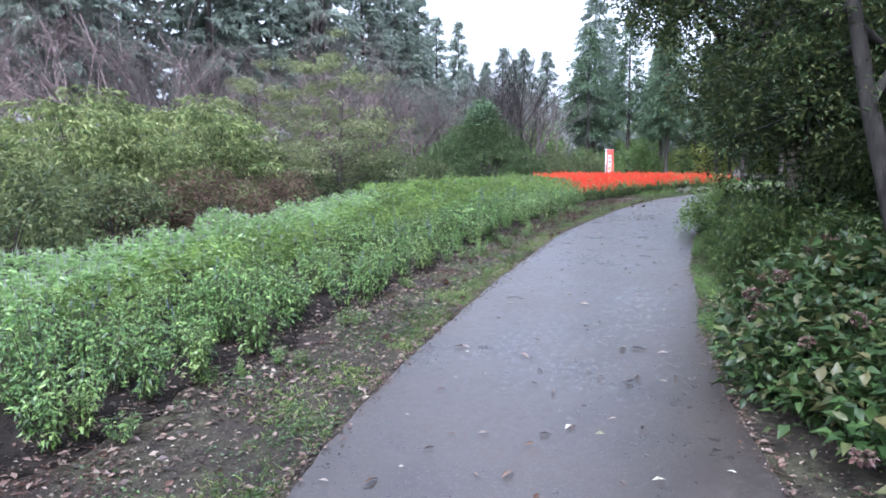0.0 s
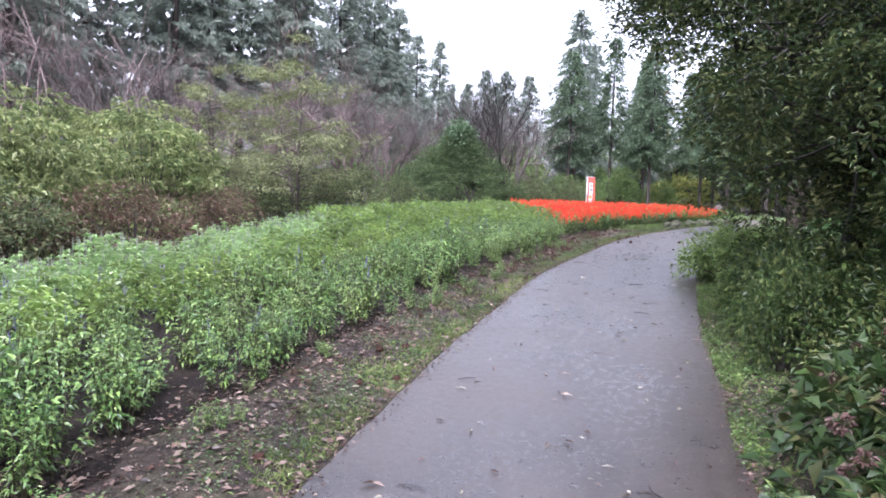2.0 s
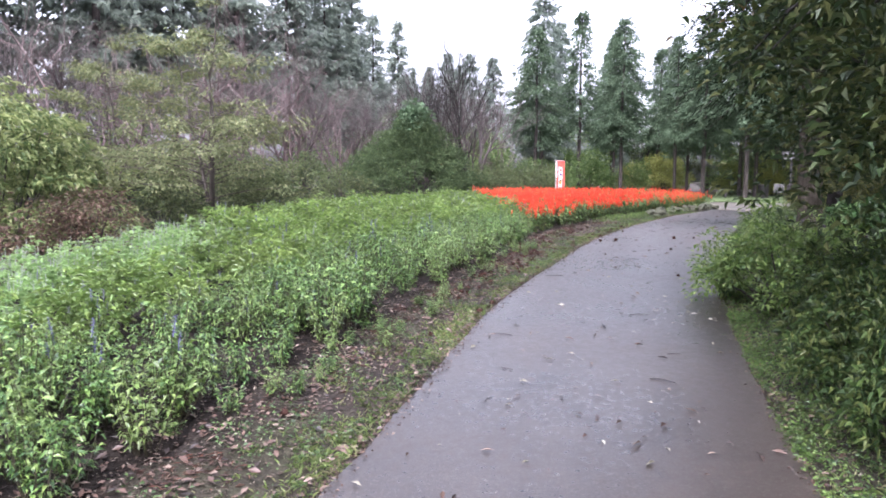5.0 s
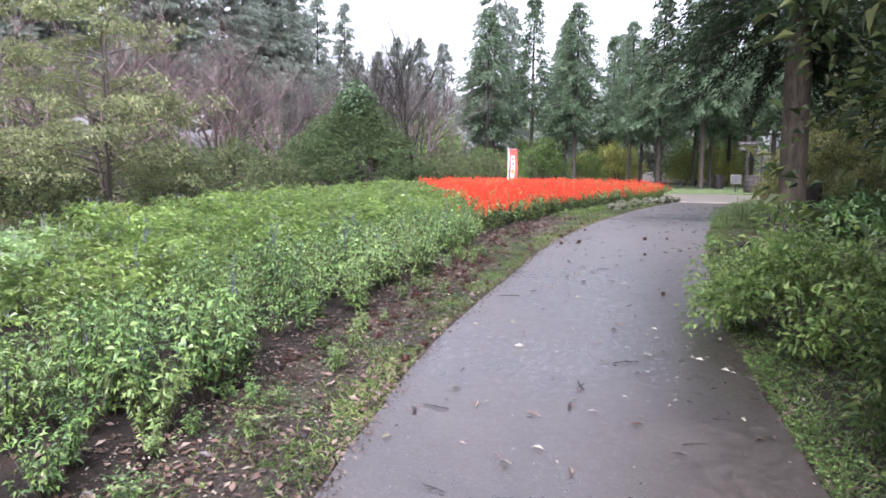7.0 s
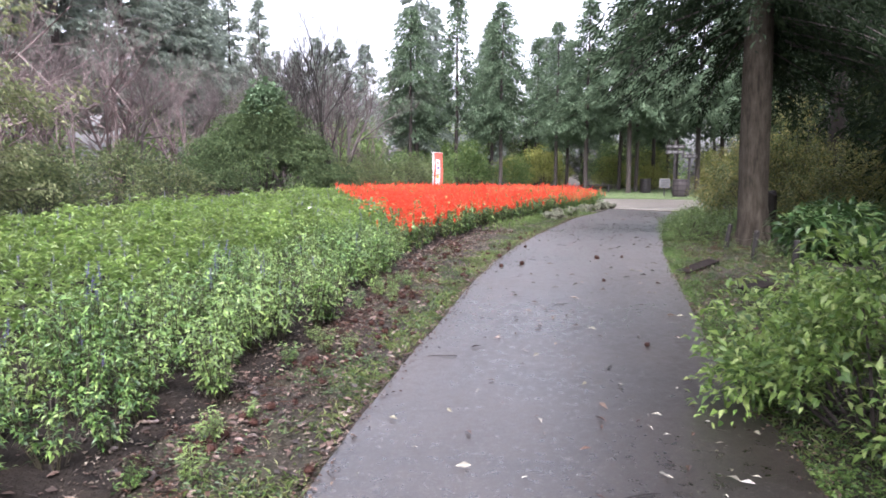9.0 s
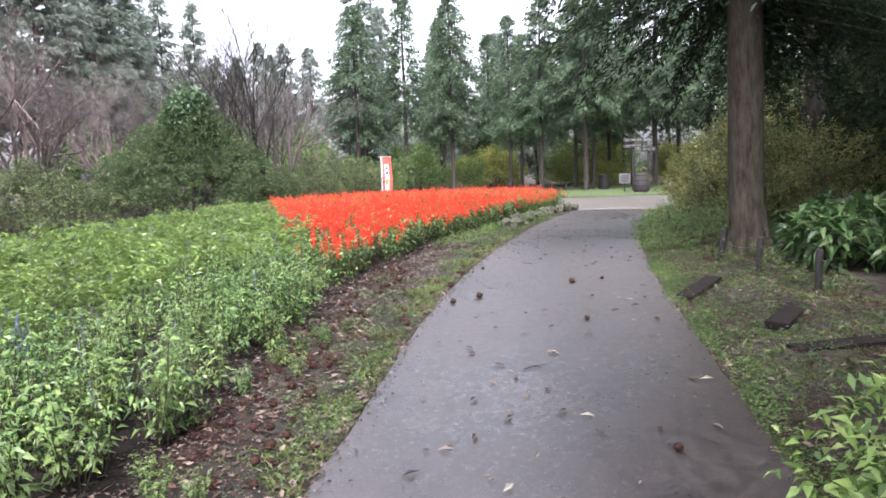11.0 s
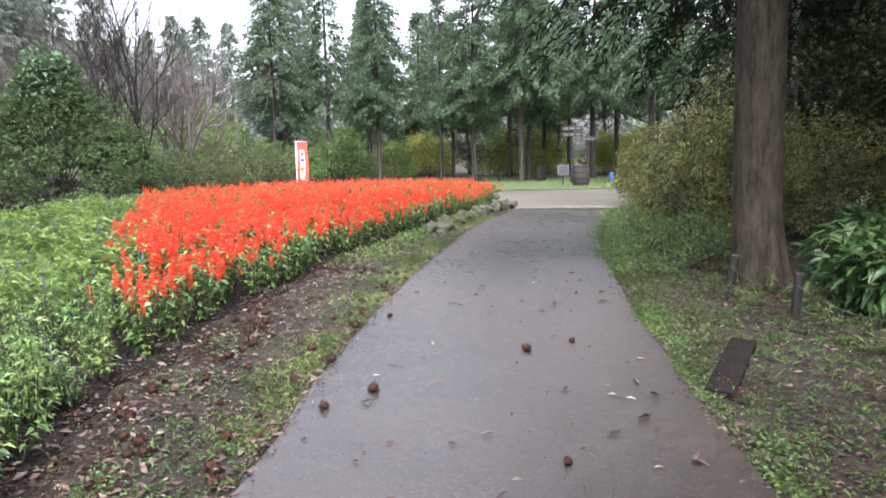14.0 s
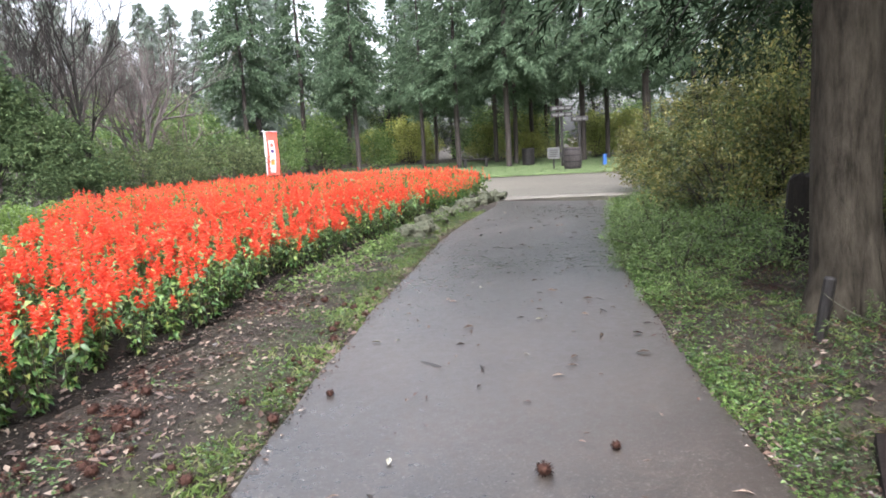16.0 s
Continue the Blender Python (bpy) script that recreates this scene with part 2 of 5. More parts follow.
YELLOWBUSH = leaf_mat("yellow_green_leaf", [(0.05, 0.08, 0.03), (0.105, 0.145, 0.052), (0.175, 0.215, 0.078), (0.28, 0.31, 0.145)], 0.5, 0.38, 0.55, 0.3, (0.19, 0.205, 0.075), 0.5)
GARDEN = leaf_mat("bright_yellow_green_leaf", [(0.075, 0.105, 0.03), (0.15, 0.185, 0.05), (0.23, 0.26, 0.075), (0.33, 0.34, 0.12)], 0.5, 0.4, 0.35, 0.3, (0.3, 0.28, 0.07), 0.4)
WEED = leaf_mat("verge_weed_leaf", [(0.03, 0.056, 0.016), (0.056, 0.1, 0.027), (0.095, 0.15, 0.042), (0.15, 0.18, 0.07)], 0.5, 0.3, 0.4, 0.25)
WEED_PALE = leaf_mat("pale_creeper_leaf", [(0.05, 0.085, 0.025), (0.1, 0.155, 0.045), (0.17, 0.225, 0.08)], 0.5, 0.35, 0.4, 0.3)
BROADLEAF = leaf_mat("broad_lobed_leaf", [(0.035, 0.06, 0.019), (0.06, 0.095, 0.03), (0.095, 0.125, 0.045), (0.13, 0.08, 0.026)], 0.5, 0.4, 0.25, 0.25)
CLOVER_LIGHT = leaf_mat("bright_clover_leaf", [(0.036, 0.07, 0.017), (0.072, 0.125, 0.03), (0.125, 0.185, 0.05)], 0.5, 0.35, 0.45, 0.3)
BACKSHRUB = leaf_mat("dull_green_shrub_leaf", [(0.04, 0.06, 0.027), (0.07, 0.096, 0.042), (0.11, 0.138, 0.058), (0.165, 0.18, 0.082)], 0.5, 0.35, 0.4, 0.3)
CLOVER = leaf_mat("clover_leaf", [(0.02, 0.041, 0.012), (0.041, 0.082, 0.021), (0.078, 0.132, 0.036)], 0.5, 0.3, 0.4)
HEDGE = leaf_mat("mid_green_shrub_leaf", [(0.05, 0.09, 0.028), (0.085, 0.145, 0.042), (0.13, 0.2, 0.06), (0.2, 0.25, 0.09)], 0.5, 0.35, 0.35)
OLIVE = leaf_mat("olive_green_leaf", [(0.03, 0.05, 0.019), (0.066, 0.092, 0.034), (0.135, 0.155, 0.054), (0.25, 0.22, 0.075)], 0.4, 0.32, 0.55, 0.45, (0.25, 0.2, 0.055), 1.6)
DOME = leaf_mat("dense_dark_green_leaf", [(0.045, 0.07, 0.032), (0.075, 0.11, 0.048), (0.115, 0.155, 0.07)], 0.7, 0.25, 0.35, 0.12)
VINE = leaf_mat("pale_vine_leaf", [(0.055, 0.095, 0.048), (0.085, 0.135, 0.07), (0.135, 0.19, 0.11)], 0.55, 0.25, 0.25, 0.2)
RUST = leaf_mat("russet_leaf", [(0.05, 0.038, 0.025), (0.1, 0.064, 0.044), (0.135, 0.09, 0.066), (0.085, 0.1, 0.046)], 0.6, 0.3, 0.4, 0.2)
LITTER = leaf_mat("dead_leaf", [(0.014, 0.009, 0.007), (0.042, 0.024, 0.016), (0.085, 0.048, 0.034), (0.17, 0.13, 0.10)], 0.5, 0.1, 0.3)
CRUMB = leaf_mat("grit_and_leaf_crumbs", [(0.02, 0.015, 0.011), (0.06, 0.048, 0.036), (0.12, 0.10, 0.078), (0.24, 0.215, 0.175)], 0.7, 0.05, 0.3, 0.2)
PALE_LEAF = leaf_mat("pale_fallen_leaf", [(0.12, 0.11, 0.075), (0.22, 0.205, 0.15), (0.34, 0.32, 0.27)], 0.4, 0.1, 0.1)
NEEDLES = leaf_mat("red_brown_needles", [(0.014, 0.007, 0.0055), (0.038, 0.016, 0.011), (0.1, 0.038, 0.02)], 0.7, 0.1, 0.4)
BURR = leaf_mat("chestnut_burr_spines", [(0.009, 0.0048, 0.004), (0.021, 0.0105, 0.0078), (0.046, 0.02, 0.0135)], 0.75, 0.05, 0.2, 0.15)


# ---- geometry helpers ----
class Geo:
    """Gathers vertices and triangles or quads, with a material slot for each face."""

    def __init__(self):
        self.v, self.f, self.m, self.count = [], [], [], 0

    def add(self, verts, faces, slot=0):
        verts, faces = np.asarray(verts, float).reshape(-1, 3), np.asarray(faces, int)
        self.v.append(verts)
        self.f.append(faces.reshape(len(faces), -1) + self.count)
        self.m.append(np.full(len(faces), slot))
        self.count += len(verts)

    def only(self, slot):
        """The blocks of one material slot, as a gathering of their own."""
        g, base = Geo(), 0
        for v, f, k in zip(self.v, self.f, self.m):
            if k[0] == slot:
                g.add(v, f - base)
            base += len(v)
        return g

    def mesh(self, name, mats, smooth=False):
        me = bpy.data.meshes.new(name)
        me.vertices.add(self.count)
        me.vertices.foreach_set("co", np.concatenate(self.v).ravel())
        sizes = np.concatenate([np.full(len(f), f.shape[1]) for f in self.f])
        loops = np.concatenate([f.ravel() for f in self.f])
        me.loops.add(len(loops))
        me.loops.foreach_set("vertex_index", loops)
        me.polygons.add(len(sizes))
        me.polygons.foreach_set("loop_start", np.concatenate([[0], np.cumsum(sizes)[:-1]]))
        me.polygons.foreach_set("material_index", np.concatenate(self.m))
        me.polygons.foreach_set("use_smooth", np.full(len(sizes), smooth))
        me.update(calc_edges=True)
        for mt in mats:
            me.materials.append(mt)
        return me


def unit(a):
    return a / np.maximum(np.linalg.norm(a, axis=-1, keepdims=True), 1e-9)


def add_leaves(g, p, d, length, width, rng, slot=0, fine=False, droop=0.25, fold=0.25):
    """Folded leaves at p along d. fine: four triangles with a dropped midrib and tip; else two."""
    n = len(p)
    if n == 0:
        return
    d = unit(np.asarray(d, float))
    length, width = np.broadcast_to(length, n)[:, None], np.broadcast_to(width, n)[:, None]
    side = unit(np.cross(d, np.array([0, 0, 1.0]) + rng.normal(0, 0.35, (n, 3))))
    up = np.cross(side, d)
    base, mid = p, p + d * length * 0.48
    tip = p + d * length - up * length * droop
    lift = up * width * fold
    left, right = mid + side * width / 2 + lift, mid - side * width / 2 + lift
    i = np.arange(n)[:, None]
    if fine == 2:
        m1, m2 = p + d * length * 0.3 + up * length * 0.02, p + d * length * 0.66 - up * length * droop * 0.35
        l1, r1 = m1 + side * width * 0.46 + lift, m1 - side * width * 0.46 + lift
        l2, r2 = m2 + side * width * 0.4 + lift, m2 - side * width * 0.4 + lift
        v = np.stack([base, l1, m1, r1, l2, m2, r2, tip], 1).reshape(-1, 3)
        tri = np.concatenate([i * 8 + np.array([q]) for q in ([0, 2, 1], [0, 3, 2], [4, 5, 7], [5, 6, 7])])
        quad = np.concatenate([i * 8 + np.array([q]) for q in ([1, 2, 5, 4], [2, 3, 6, 5])])
        g.add(v, tri, slot)
        g.add(np.zeros((0, 3)), quad - len(v), slot)
        return
    if fine:
        v = np.stack([base, left, mid, right, tip], 1).reshape(-1, 3)
        f = np.concatenate([i * 5 + np.array([[0, 2, 1]]), i * 5 + np.array([[2, 4, 1]]), i * 5 + np.array([[0, 3, 2]]), i * 5 + np.array([[2, 3, 4]])])
    else:
        v = np.stack([base, left, tip, right], 1).reshape(-1, 3)
        f = np.concatenate([i * 4 + np.array([[0, 2, 1]]), i * 4 + np.array([[0, 3, 2]])])
    g.add(v, f, slot)


def add_tube(g, pts, radii, sides=6, slot=0):
    pts, radii = np.asarray(pts, float), np.asarray(radii, float)
    t = unit(np.gradient(pts, axis=0))
    ref = np.array([1.0, 0, 0]) if abs(t[0][2]) > 0.7 else np.array([0, 0, 1.0])
    a = unit(np.cross(t, ref))
    b = np.cross(t, a)
    ang = np.linspace(0, 2 * np.pi, sides, endpoint=False)
    ring = pts[:, None] + radii[:, None, None] * (np.cos(ang)[None, :, None] * a[:, None] + np.sin(ang)[None, :, None] * b[:, None])
    k, s = np.arange(len(pts) - 1)[:, None], np.arange(sides)[None]
    s2 = (s + 1) % sides
    f = np.stack([k * sides + s, k * sides + s2, (k + 1) * sides + s2, (k + 1) * sides + s], -1).reshape(-1, 4)
    g.add(ring.reshape(-1, 3), f, slot)
    g.add(ring[-1], np.arange(sides)[None], slot)


def add_box(g, lo, hi, slot=0, m=None, bevel=0.0):
    bm = bmesh.new()
    bmesh.ops.create_cube(bm, size=1)
    size = [b - a for a, b in zip(lo, hi)]
    for v in bm.verts:
        v.co = Vector([(a + b) / 2 + c * s for a, b, c, s in zip(lo, hi, v.co, size)])
    if bevel:
        bmesh.ops.bevel(bm, geom=bm.edges[:], offset=bevel, segments=2, affect="EDGES", profile=0.6)
    if m is not None:
        bm.transform(m)
    add_bm(g, bm, slot)


def add_bm(g, bm, slot=0):
    bmesh.ops.triangulate(bm, faces=bm.faces[:])
    bm.verts.ensure_lookup_table()
    g.add([v.co[:] for v in bm.verts], [[v.index for v in f.verts] for f in bm.faces], slot)
    bm.free()


def part(name, g, mats, parent=None, label="", smooth=False):
    ob = new(name, g.mesh(name, mats if isinstance(mats, list) else [mats], smooth))
    ob.parent = parent
    return tagged(ob, label)


def thing(name, label, category, group="", at=None):
    ob = new(name)
    if at is not None:
        ob.matrix_basis = at
    return tagged(ob, label, category, group)


# ---- plan: path edges, bed edges, ground height ----
LEFT_Y = [-8, 0, 3.15, 4.4, 6.2, 8.25, 10.25, 11.5, 13.0, 14.5, 16.7, 18.5, 20.3, 21.9, 24.9, 28.4]
LEFT_X = [-1.9, -1.1, -0.76, -0.5, 0.0, 0.64, 1.36, 1.78, 2.36, 3.1, 4.15, 5.11, 6.19, 7.2, 9.18, 12.1]
RIGHT_Y = [-8, 0, 3.15, 4.13, 5.84, 7.6, 8.9, 10.45, 12.45, 13.6, 15.2, 16.8, 18.3, 20.8, 22.9, 26.7]
RIGHT_X = [0.9, 1.35, 1.63, 1.79, 2.2, 2.82, 3.2, 3.78, 4.55, 5.05, 5.92, 6.73, 7.55, 9.07, 10.5, 13.6]
BED_Y = [-8, 3, 4.13, 5.1, 6.0, 7.5, 9.26, 10.5, 12.76, 14.6, 16.5, 17.9, 19.75, 22.2, 25.3, 27.0, 30.6]
BED_X = [-3.2, -2.25, -1.85, -1.5, -1.22, -0.7, -0.17, 0.42, 1.34, 2.25, 3.0, 3.54, 4.4, 5.95, 8.5, 10.0, 12.9]
CREST_Y = [-8, 3, 6.5, 9, 12.3, 16, 20, 24, 27, 31, 37]
CREST_X = [-5.2, -4.6, -4.3, -3.9, -2.7, -2.0, -1.3, 0.3, 1.6, 3.6, 8.2]


def left_edge(y):
    return np.interp(y, LEFT_Y, LEFT_X)


def right_edge(y):
    return np.interp(y, RIGHT_Y, RIGHT_X)


def bed_edge(y):
    return np.interp(y, BED_Y, BED_X)


def crest(y):
    return np.interp(y, CREST_Y, CREST_X)


def smooth(a, b, x):
    t = np.clip((np.asarray(x, float) - a) / (b - a), 0, 1)
    return t * t * (3 - 2 * t)


def ripple(x, y):
    return 0.5 * np.sin(x * 2.1 + 1.3 * np.sin(y * 1.7)) * np.sin(y * 2.6 + np.sin(x * 1.1)) + 0.5 * np.sin(x * 6.3 + y * 2.2) * np.sin(y * 5.1 - x * 3.0)


def ground_z(x, y):
    x, y = np.asarray(x, float), np.asarray(y, float)
    z = np.interp(y, [-30, -8, 0, 5, 8, 10, 14, 18, 21, 30, 60], [-1.0, -0.45, -0.12, 0.07, 0.21, 0.30, 0.47, 0.61, 0.67, 0.75, 0.8])
    back = np.maximum(0, crest(y) - x)
    z = z - 1.5 * smooth(0, 9, back) * (1 - smooth(20, 34, y))
    mound = np.clip((bed_edge(y) - x) / 1.5, 0, 1) * np.clip((x - crest(y) + 1) / 1.5, 0, 1)
    z = z + 0.08 * mound * (1 - smooth(31, 36, y))
    off = smooth(0.15, 0.8, np.maximum(left_edge(y) - x, x - right_edge(y))) * (1 - smooth(24, 26, y))
    return z + 0.025 * ripple(x, y) * off


def lay(x, y, up=0.0):
    return float(x), float(y), float(ground_z(x, y)) + up


# ---- ground, path, crossing ----
def build_ground():
    xs = np.concatenate([-np.geomspace(900, 16, 26), np.arange(-14, 24, 0.3), np.geomspace(25, 900, 26)])
    ys = np.concatenate([-np.geomspace(600, 10, 18), np.arange(-8, 36, 0.3), np.geomspace(37, 1500, 30)])
    X, Y = np.meshgrid(xs, ys, indexing="ij")
    g = Geo()
    i, j = np.meshgrid(np.arange(len(xs) - 1), np.arange(len(ys) - 1), indexing="ij")
    n = len(ys)
    q = np.stack([i * n + j, (i + 1) * n + j, (i + 1) * n + j + 1, i * n + j + 1], -1).reshape(-1, 4)
    g.add(np.stack([X, Y, ground_z(X, Y)], -1), q)
    tagged(part("ground", g, SOIL, smooth=True), "damp dark soil with moss and thin grass", "ground", kind="structure")


def ribbon(edge_a, edge_b, cols, up, skirt=0.05):
    """A paved strip between two edges, laid on the ground, with its own thickness."""
    u = np.linspace(0, 1, cols)[None, :, None]
    pts = edge_a[:, None] * (1 - u) + edge_b[:, None] * u
    z = ground_z(pts[..., 0], pts[..., 1]) + up
    top = np.concatenate([pts, z[..., None]], -1)
    low_a, low_b = top[:, :1].copy(), top[:, -1:].copy()
    low_a[..., 2] -= skirt
    low_b[..., 2] -= skirt
    full = np.concatenate([low_a, top, low_b], 1)
    r, c = full.shape[:2]
    i, j = np.meshgrid(np.arange(r - 1), np.arange(c - 1), indexing="ij")
    g = Geo()
    g.add(full, np.stack([i * c + j, i * c + j + 1, (i + 1) * c + j + 1, (i + 1) * c + j], -1).reshape(-1, 4))
    return g


def build_path():
    rng = np.random.default_rng(3)
    n = 420
    ya, yb = np.linspace(-8, 28.4, n), np.linspace(-8, 26.7, n)
    wob = lambda: np.convolve(rng.normal(0, 0.03, n + 8), np.ones(5) / 5, "same")[4:-4] + 0.006 * np.sin(np.arange(n) * 0.13)
    sm = lambda v: np.convolve(np.pad(v, 12, mode="edge"), np.ones(25) / 25, "valid")
    a = np.stack([sm(left_edge(ya)) + wob() * 0.7, ya], 1)
    b = np.stack([sm(right_edge(yb)) + wob() * 0.7, yb], 1)
    ob = part("path", ribbon(a, b, 12, 0.018), ASPHALT)
    tagged(ob, "narrow wet grey asphalt footpath with crumbled edges", "path", kind="structure")
    s = np.linspace(0, 1, 40)[:, None]
    near = np.array([[11.6, 28.9]]) * (1 - s) + np.array([[40.0, 12.0]]) * s
    near = near + np.c_[np.zeros(40), 0.25 * np.sin(s[:, 0] * 23)]
    far = np.array([[14.4, 36.2]]) * (1 - s) + np.array([[44.0, 27.0]]) * s
    far = far + np.c_[np.zeros(40), 0.5 * np.sin(s[:, 0] * 17)]
    tagged(part("crossing_path", ribbon(near, far, 10, 0.012), GRAVEL, smooth=True), "pale damp gravel path crossing at the end", "path", kind="structure")


def build_lawn():
    s = np.linspace(0, 1, 60)[:, None]
    near = np.array([[13.8, 37.0]]) * (1 - s) + np.array([[46.0, 27.2]]) * s
    near = near + np.c_[np.zeros(60), 0.5 * np.sin(s[:, 0] * 17) + 0.08 * np.sin(s[:, 0] * 140)]
    far = np.array([[14.5, 57.0]]) * (1 - s) + np.array([[52.0, 46.0]]) * s
    tagged(part("lawn", ribbon(near, far, 24, 0.02), TURF, smooth=True), "short damp green lawn beyond the crossing", "lawn", kind="structure")


def build_bed_soil():
    """Dark humus dug into the bed, standing a little proud of the verge; shade under the plants is in its colour."""
    y = np.linspace(1.0, 31.0, 300)
    front = bed_edge(y) + 0.03 + 0.06 * np.sin(y * 3.7) + 0.05 * np.sin(y * 9.1 + 1.0)
    front = np.minimum(front, left_edge(np.minimum(y, 28.4)) - 0.12)
    ob = part("bed_soil", ribbon(np.stack([crest(y) - 0.4, y], 1), np.stack([front, y], 1), 30, 0.016), SHADED_HUMUS, smooth=True)
    tagged(ob, "damp dug soil of the flower bed, darkened for shade under the plants", "soil", kind="structure")


build_ground()
build_path()
build_bed_soil()
build_lawn()


# ---- flower beds ----
def spike_mesh(seed, mat, length, petals, size, name="flower_spike"):
    """An upright flower spike: a thin stalk with small bracts all round."""
    rng = np.random.default_rng(seed)
    g = Geo()
    add_tube(g, [(0, 0, -0.02), (0.004, 0, length * 0.5), (0, 0.004, length)], [0.003, 0.003, 0.0015], 3)
    w = np.linspace(0.0, 1, petals)
    az = np.arange(petals) * 2.4 + rng.uniform(0, 0.5, petals)
    d = np.stack([np.cos(az), np.sin(az), rng.uniform(0.3, 1.0, petals)], 1)
    p = np.stack([0 * w, 0 * w, w * length], 1)
    add_leaves(g, p, d, size * (1 - 0.45 * w), size * 0.38, rng, 0, False, 0.15, 0.5)
    return g


def salvia_mesh(seed, spikes=0, stems=16, height=0.5, fine=True):
    """A bushy salvia: leafy stems arching from one root, narrow leaves hanging outwards. Returns foliage and spike places."""
    rng = np.random.default_rng(seed)
    g, tops = Geo(), []
    for s in range(stems):
        a, lean = rng.uniform(0, 6.283), rng.uniform(0.02, 0.25)
        h = height * rng.uniform(0.62, 1.08) * (1 - 0.9 * lean)
        out = np.array([math.cos(a), math.sin(a), 0])
        root, tip = out * 0.03, out * lean + np.array([0, 0, h])
        mid = root + (tip - root) * np.array([0.6, 0.6, 0.5])
        if fine:
            add_tube(g, [root - np.array([0, 0, 0.05]), mid, tip], [0.004, 0.0035, 0.0015], 3, 1)
        k = 18 if fine else 8
        u = np.sort(rng.uniform(0.12, 1.0, k)) ** 0.72
        u[-5:] = rng.uniform(0.92, 1.03, 5)
        p = root + (tip - root) * u[:, None] + rng.normal(0, 0.012, (k, 3))
        az = rng.uniform(0, 6.283, k)
        d = np.stack([np.cos(az), np.sin(az), rng.uniform(-0.35, 0.45, k)], 1) + out * 0.35
        d[-4:, 2] += 0.55
        L = rng.uniform(0.034, 0.066, k) * (1.1 - 0.2 * u)
        if not fine:
            L = L * 1.5
        add_leaves(g, p, d, L, L * rng.uniform(0.32, 0.42, k), rng, 0, fine, 0.45)
        if s < spikes:
            tops.append(tip)
    return g, tops


def red_salvia_mesh(seed, stems=12, fine=True):
    rng = np.random.default_rng(seed)
    g, tops = Geo(), []
    for s in range(stems):
        a, lean = rng.uniform(0, 6.283), rng.uniform(0.02, 0.2)
        h = rng.uniform(0.28, 0.46)
        tip = np.array([math.cos(a) * lean, math.sin(a) * lean, h])
        if fine:
            add_tube(g, [np.array([0, 0, -0.05]), tip * np.array([0.7, 0.7, 0.5]), tip], [0.006, 0.004, 0.003], 3, 1)
        k = 13 if fine else 7
        u = np.sort(rng.uniform(0.12, 1.18, k))
        az = rng.uniform(0, 6.283, k)
        d = np.stack([np.cos(az), np.sin(az), rng.uniform(-0.4, 0.3, k)], 1)
        L = rng.uniform(0.045, 0.085, k) * (1.0 if fine else 1.25)
        add_leaves(g, tip * u[:, None], d, L, L * 0.5, rng, 0, fine, 0.35)
        if rng.random() < (0.54 if fine else 0.35):
            tops.append(tip)
    return g, tops


def inside_red(x, y):
    """The scarlet part of the bed: past an edge that runs away from the path."""
    left = 3.7 + 0.12 * np.sin(y * 2.2) + 0.04 * np.clip(y - 24, 0, 8) + 0.2 * (y < 18.9)
    return (y > 17.4) & (x > left)


def clump(x, y):
    """Growth over the bed: about 0 in thin spots, about 1 where it mounds up."""
    broad = 0.16 * math.sin(x * 2.9 + 1.1 * math.sin(y * 1.3)) * math.sin(y * 2.3 + 0.8 * math.sin(x * 1.7)) + 0.25 * noise.noise(Vector((x * 0.9, y * 0.9, 3.0)))
    return 0.52 + broad + 0.34 * noise.noise(Vector((x * 1.9, y * 1.9, 7.0)))


def bed_spots():
    rng = np.random.default_rng(11)
    green, red = [], []
    for y in np.arange(1.6, 39.5, 0.28):
        for x in np.arange(-5.2, 15.2, 0.28):
            px, py = x + rng.uniform(-0.1, 0.1) + 0.14 * (int(y / 0.28) % 2), y + rng.uniform(-0.1, 0.1)
            right = bed_edge(py) if py < 30.6 else 12.9 + (py - 30.6) * 0.35
            if px > right - 0.03 - 0.1 * math.sin(py * 5.0) * math.sin(py * 1.9):
                continue
            back = crest(py)
            if px < back - 0.25 or py > 37.2 - max(0, px - 9.5) * 0.85:
                continue
            (red if inside_red(px, py) else green).append((px, py))
    return green, red


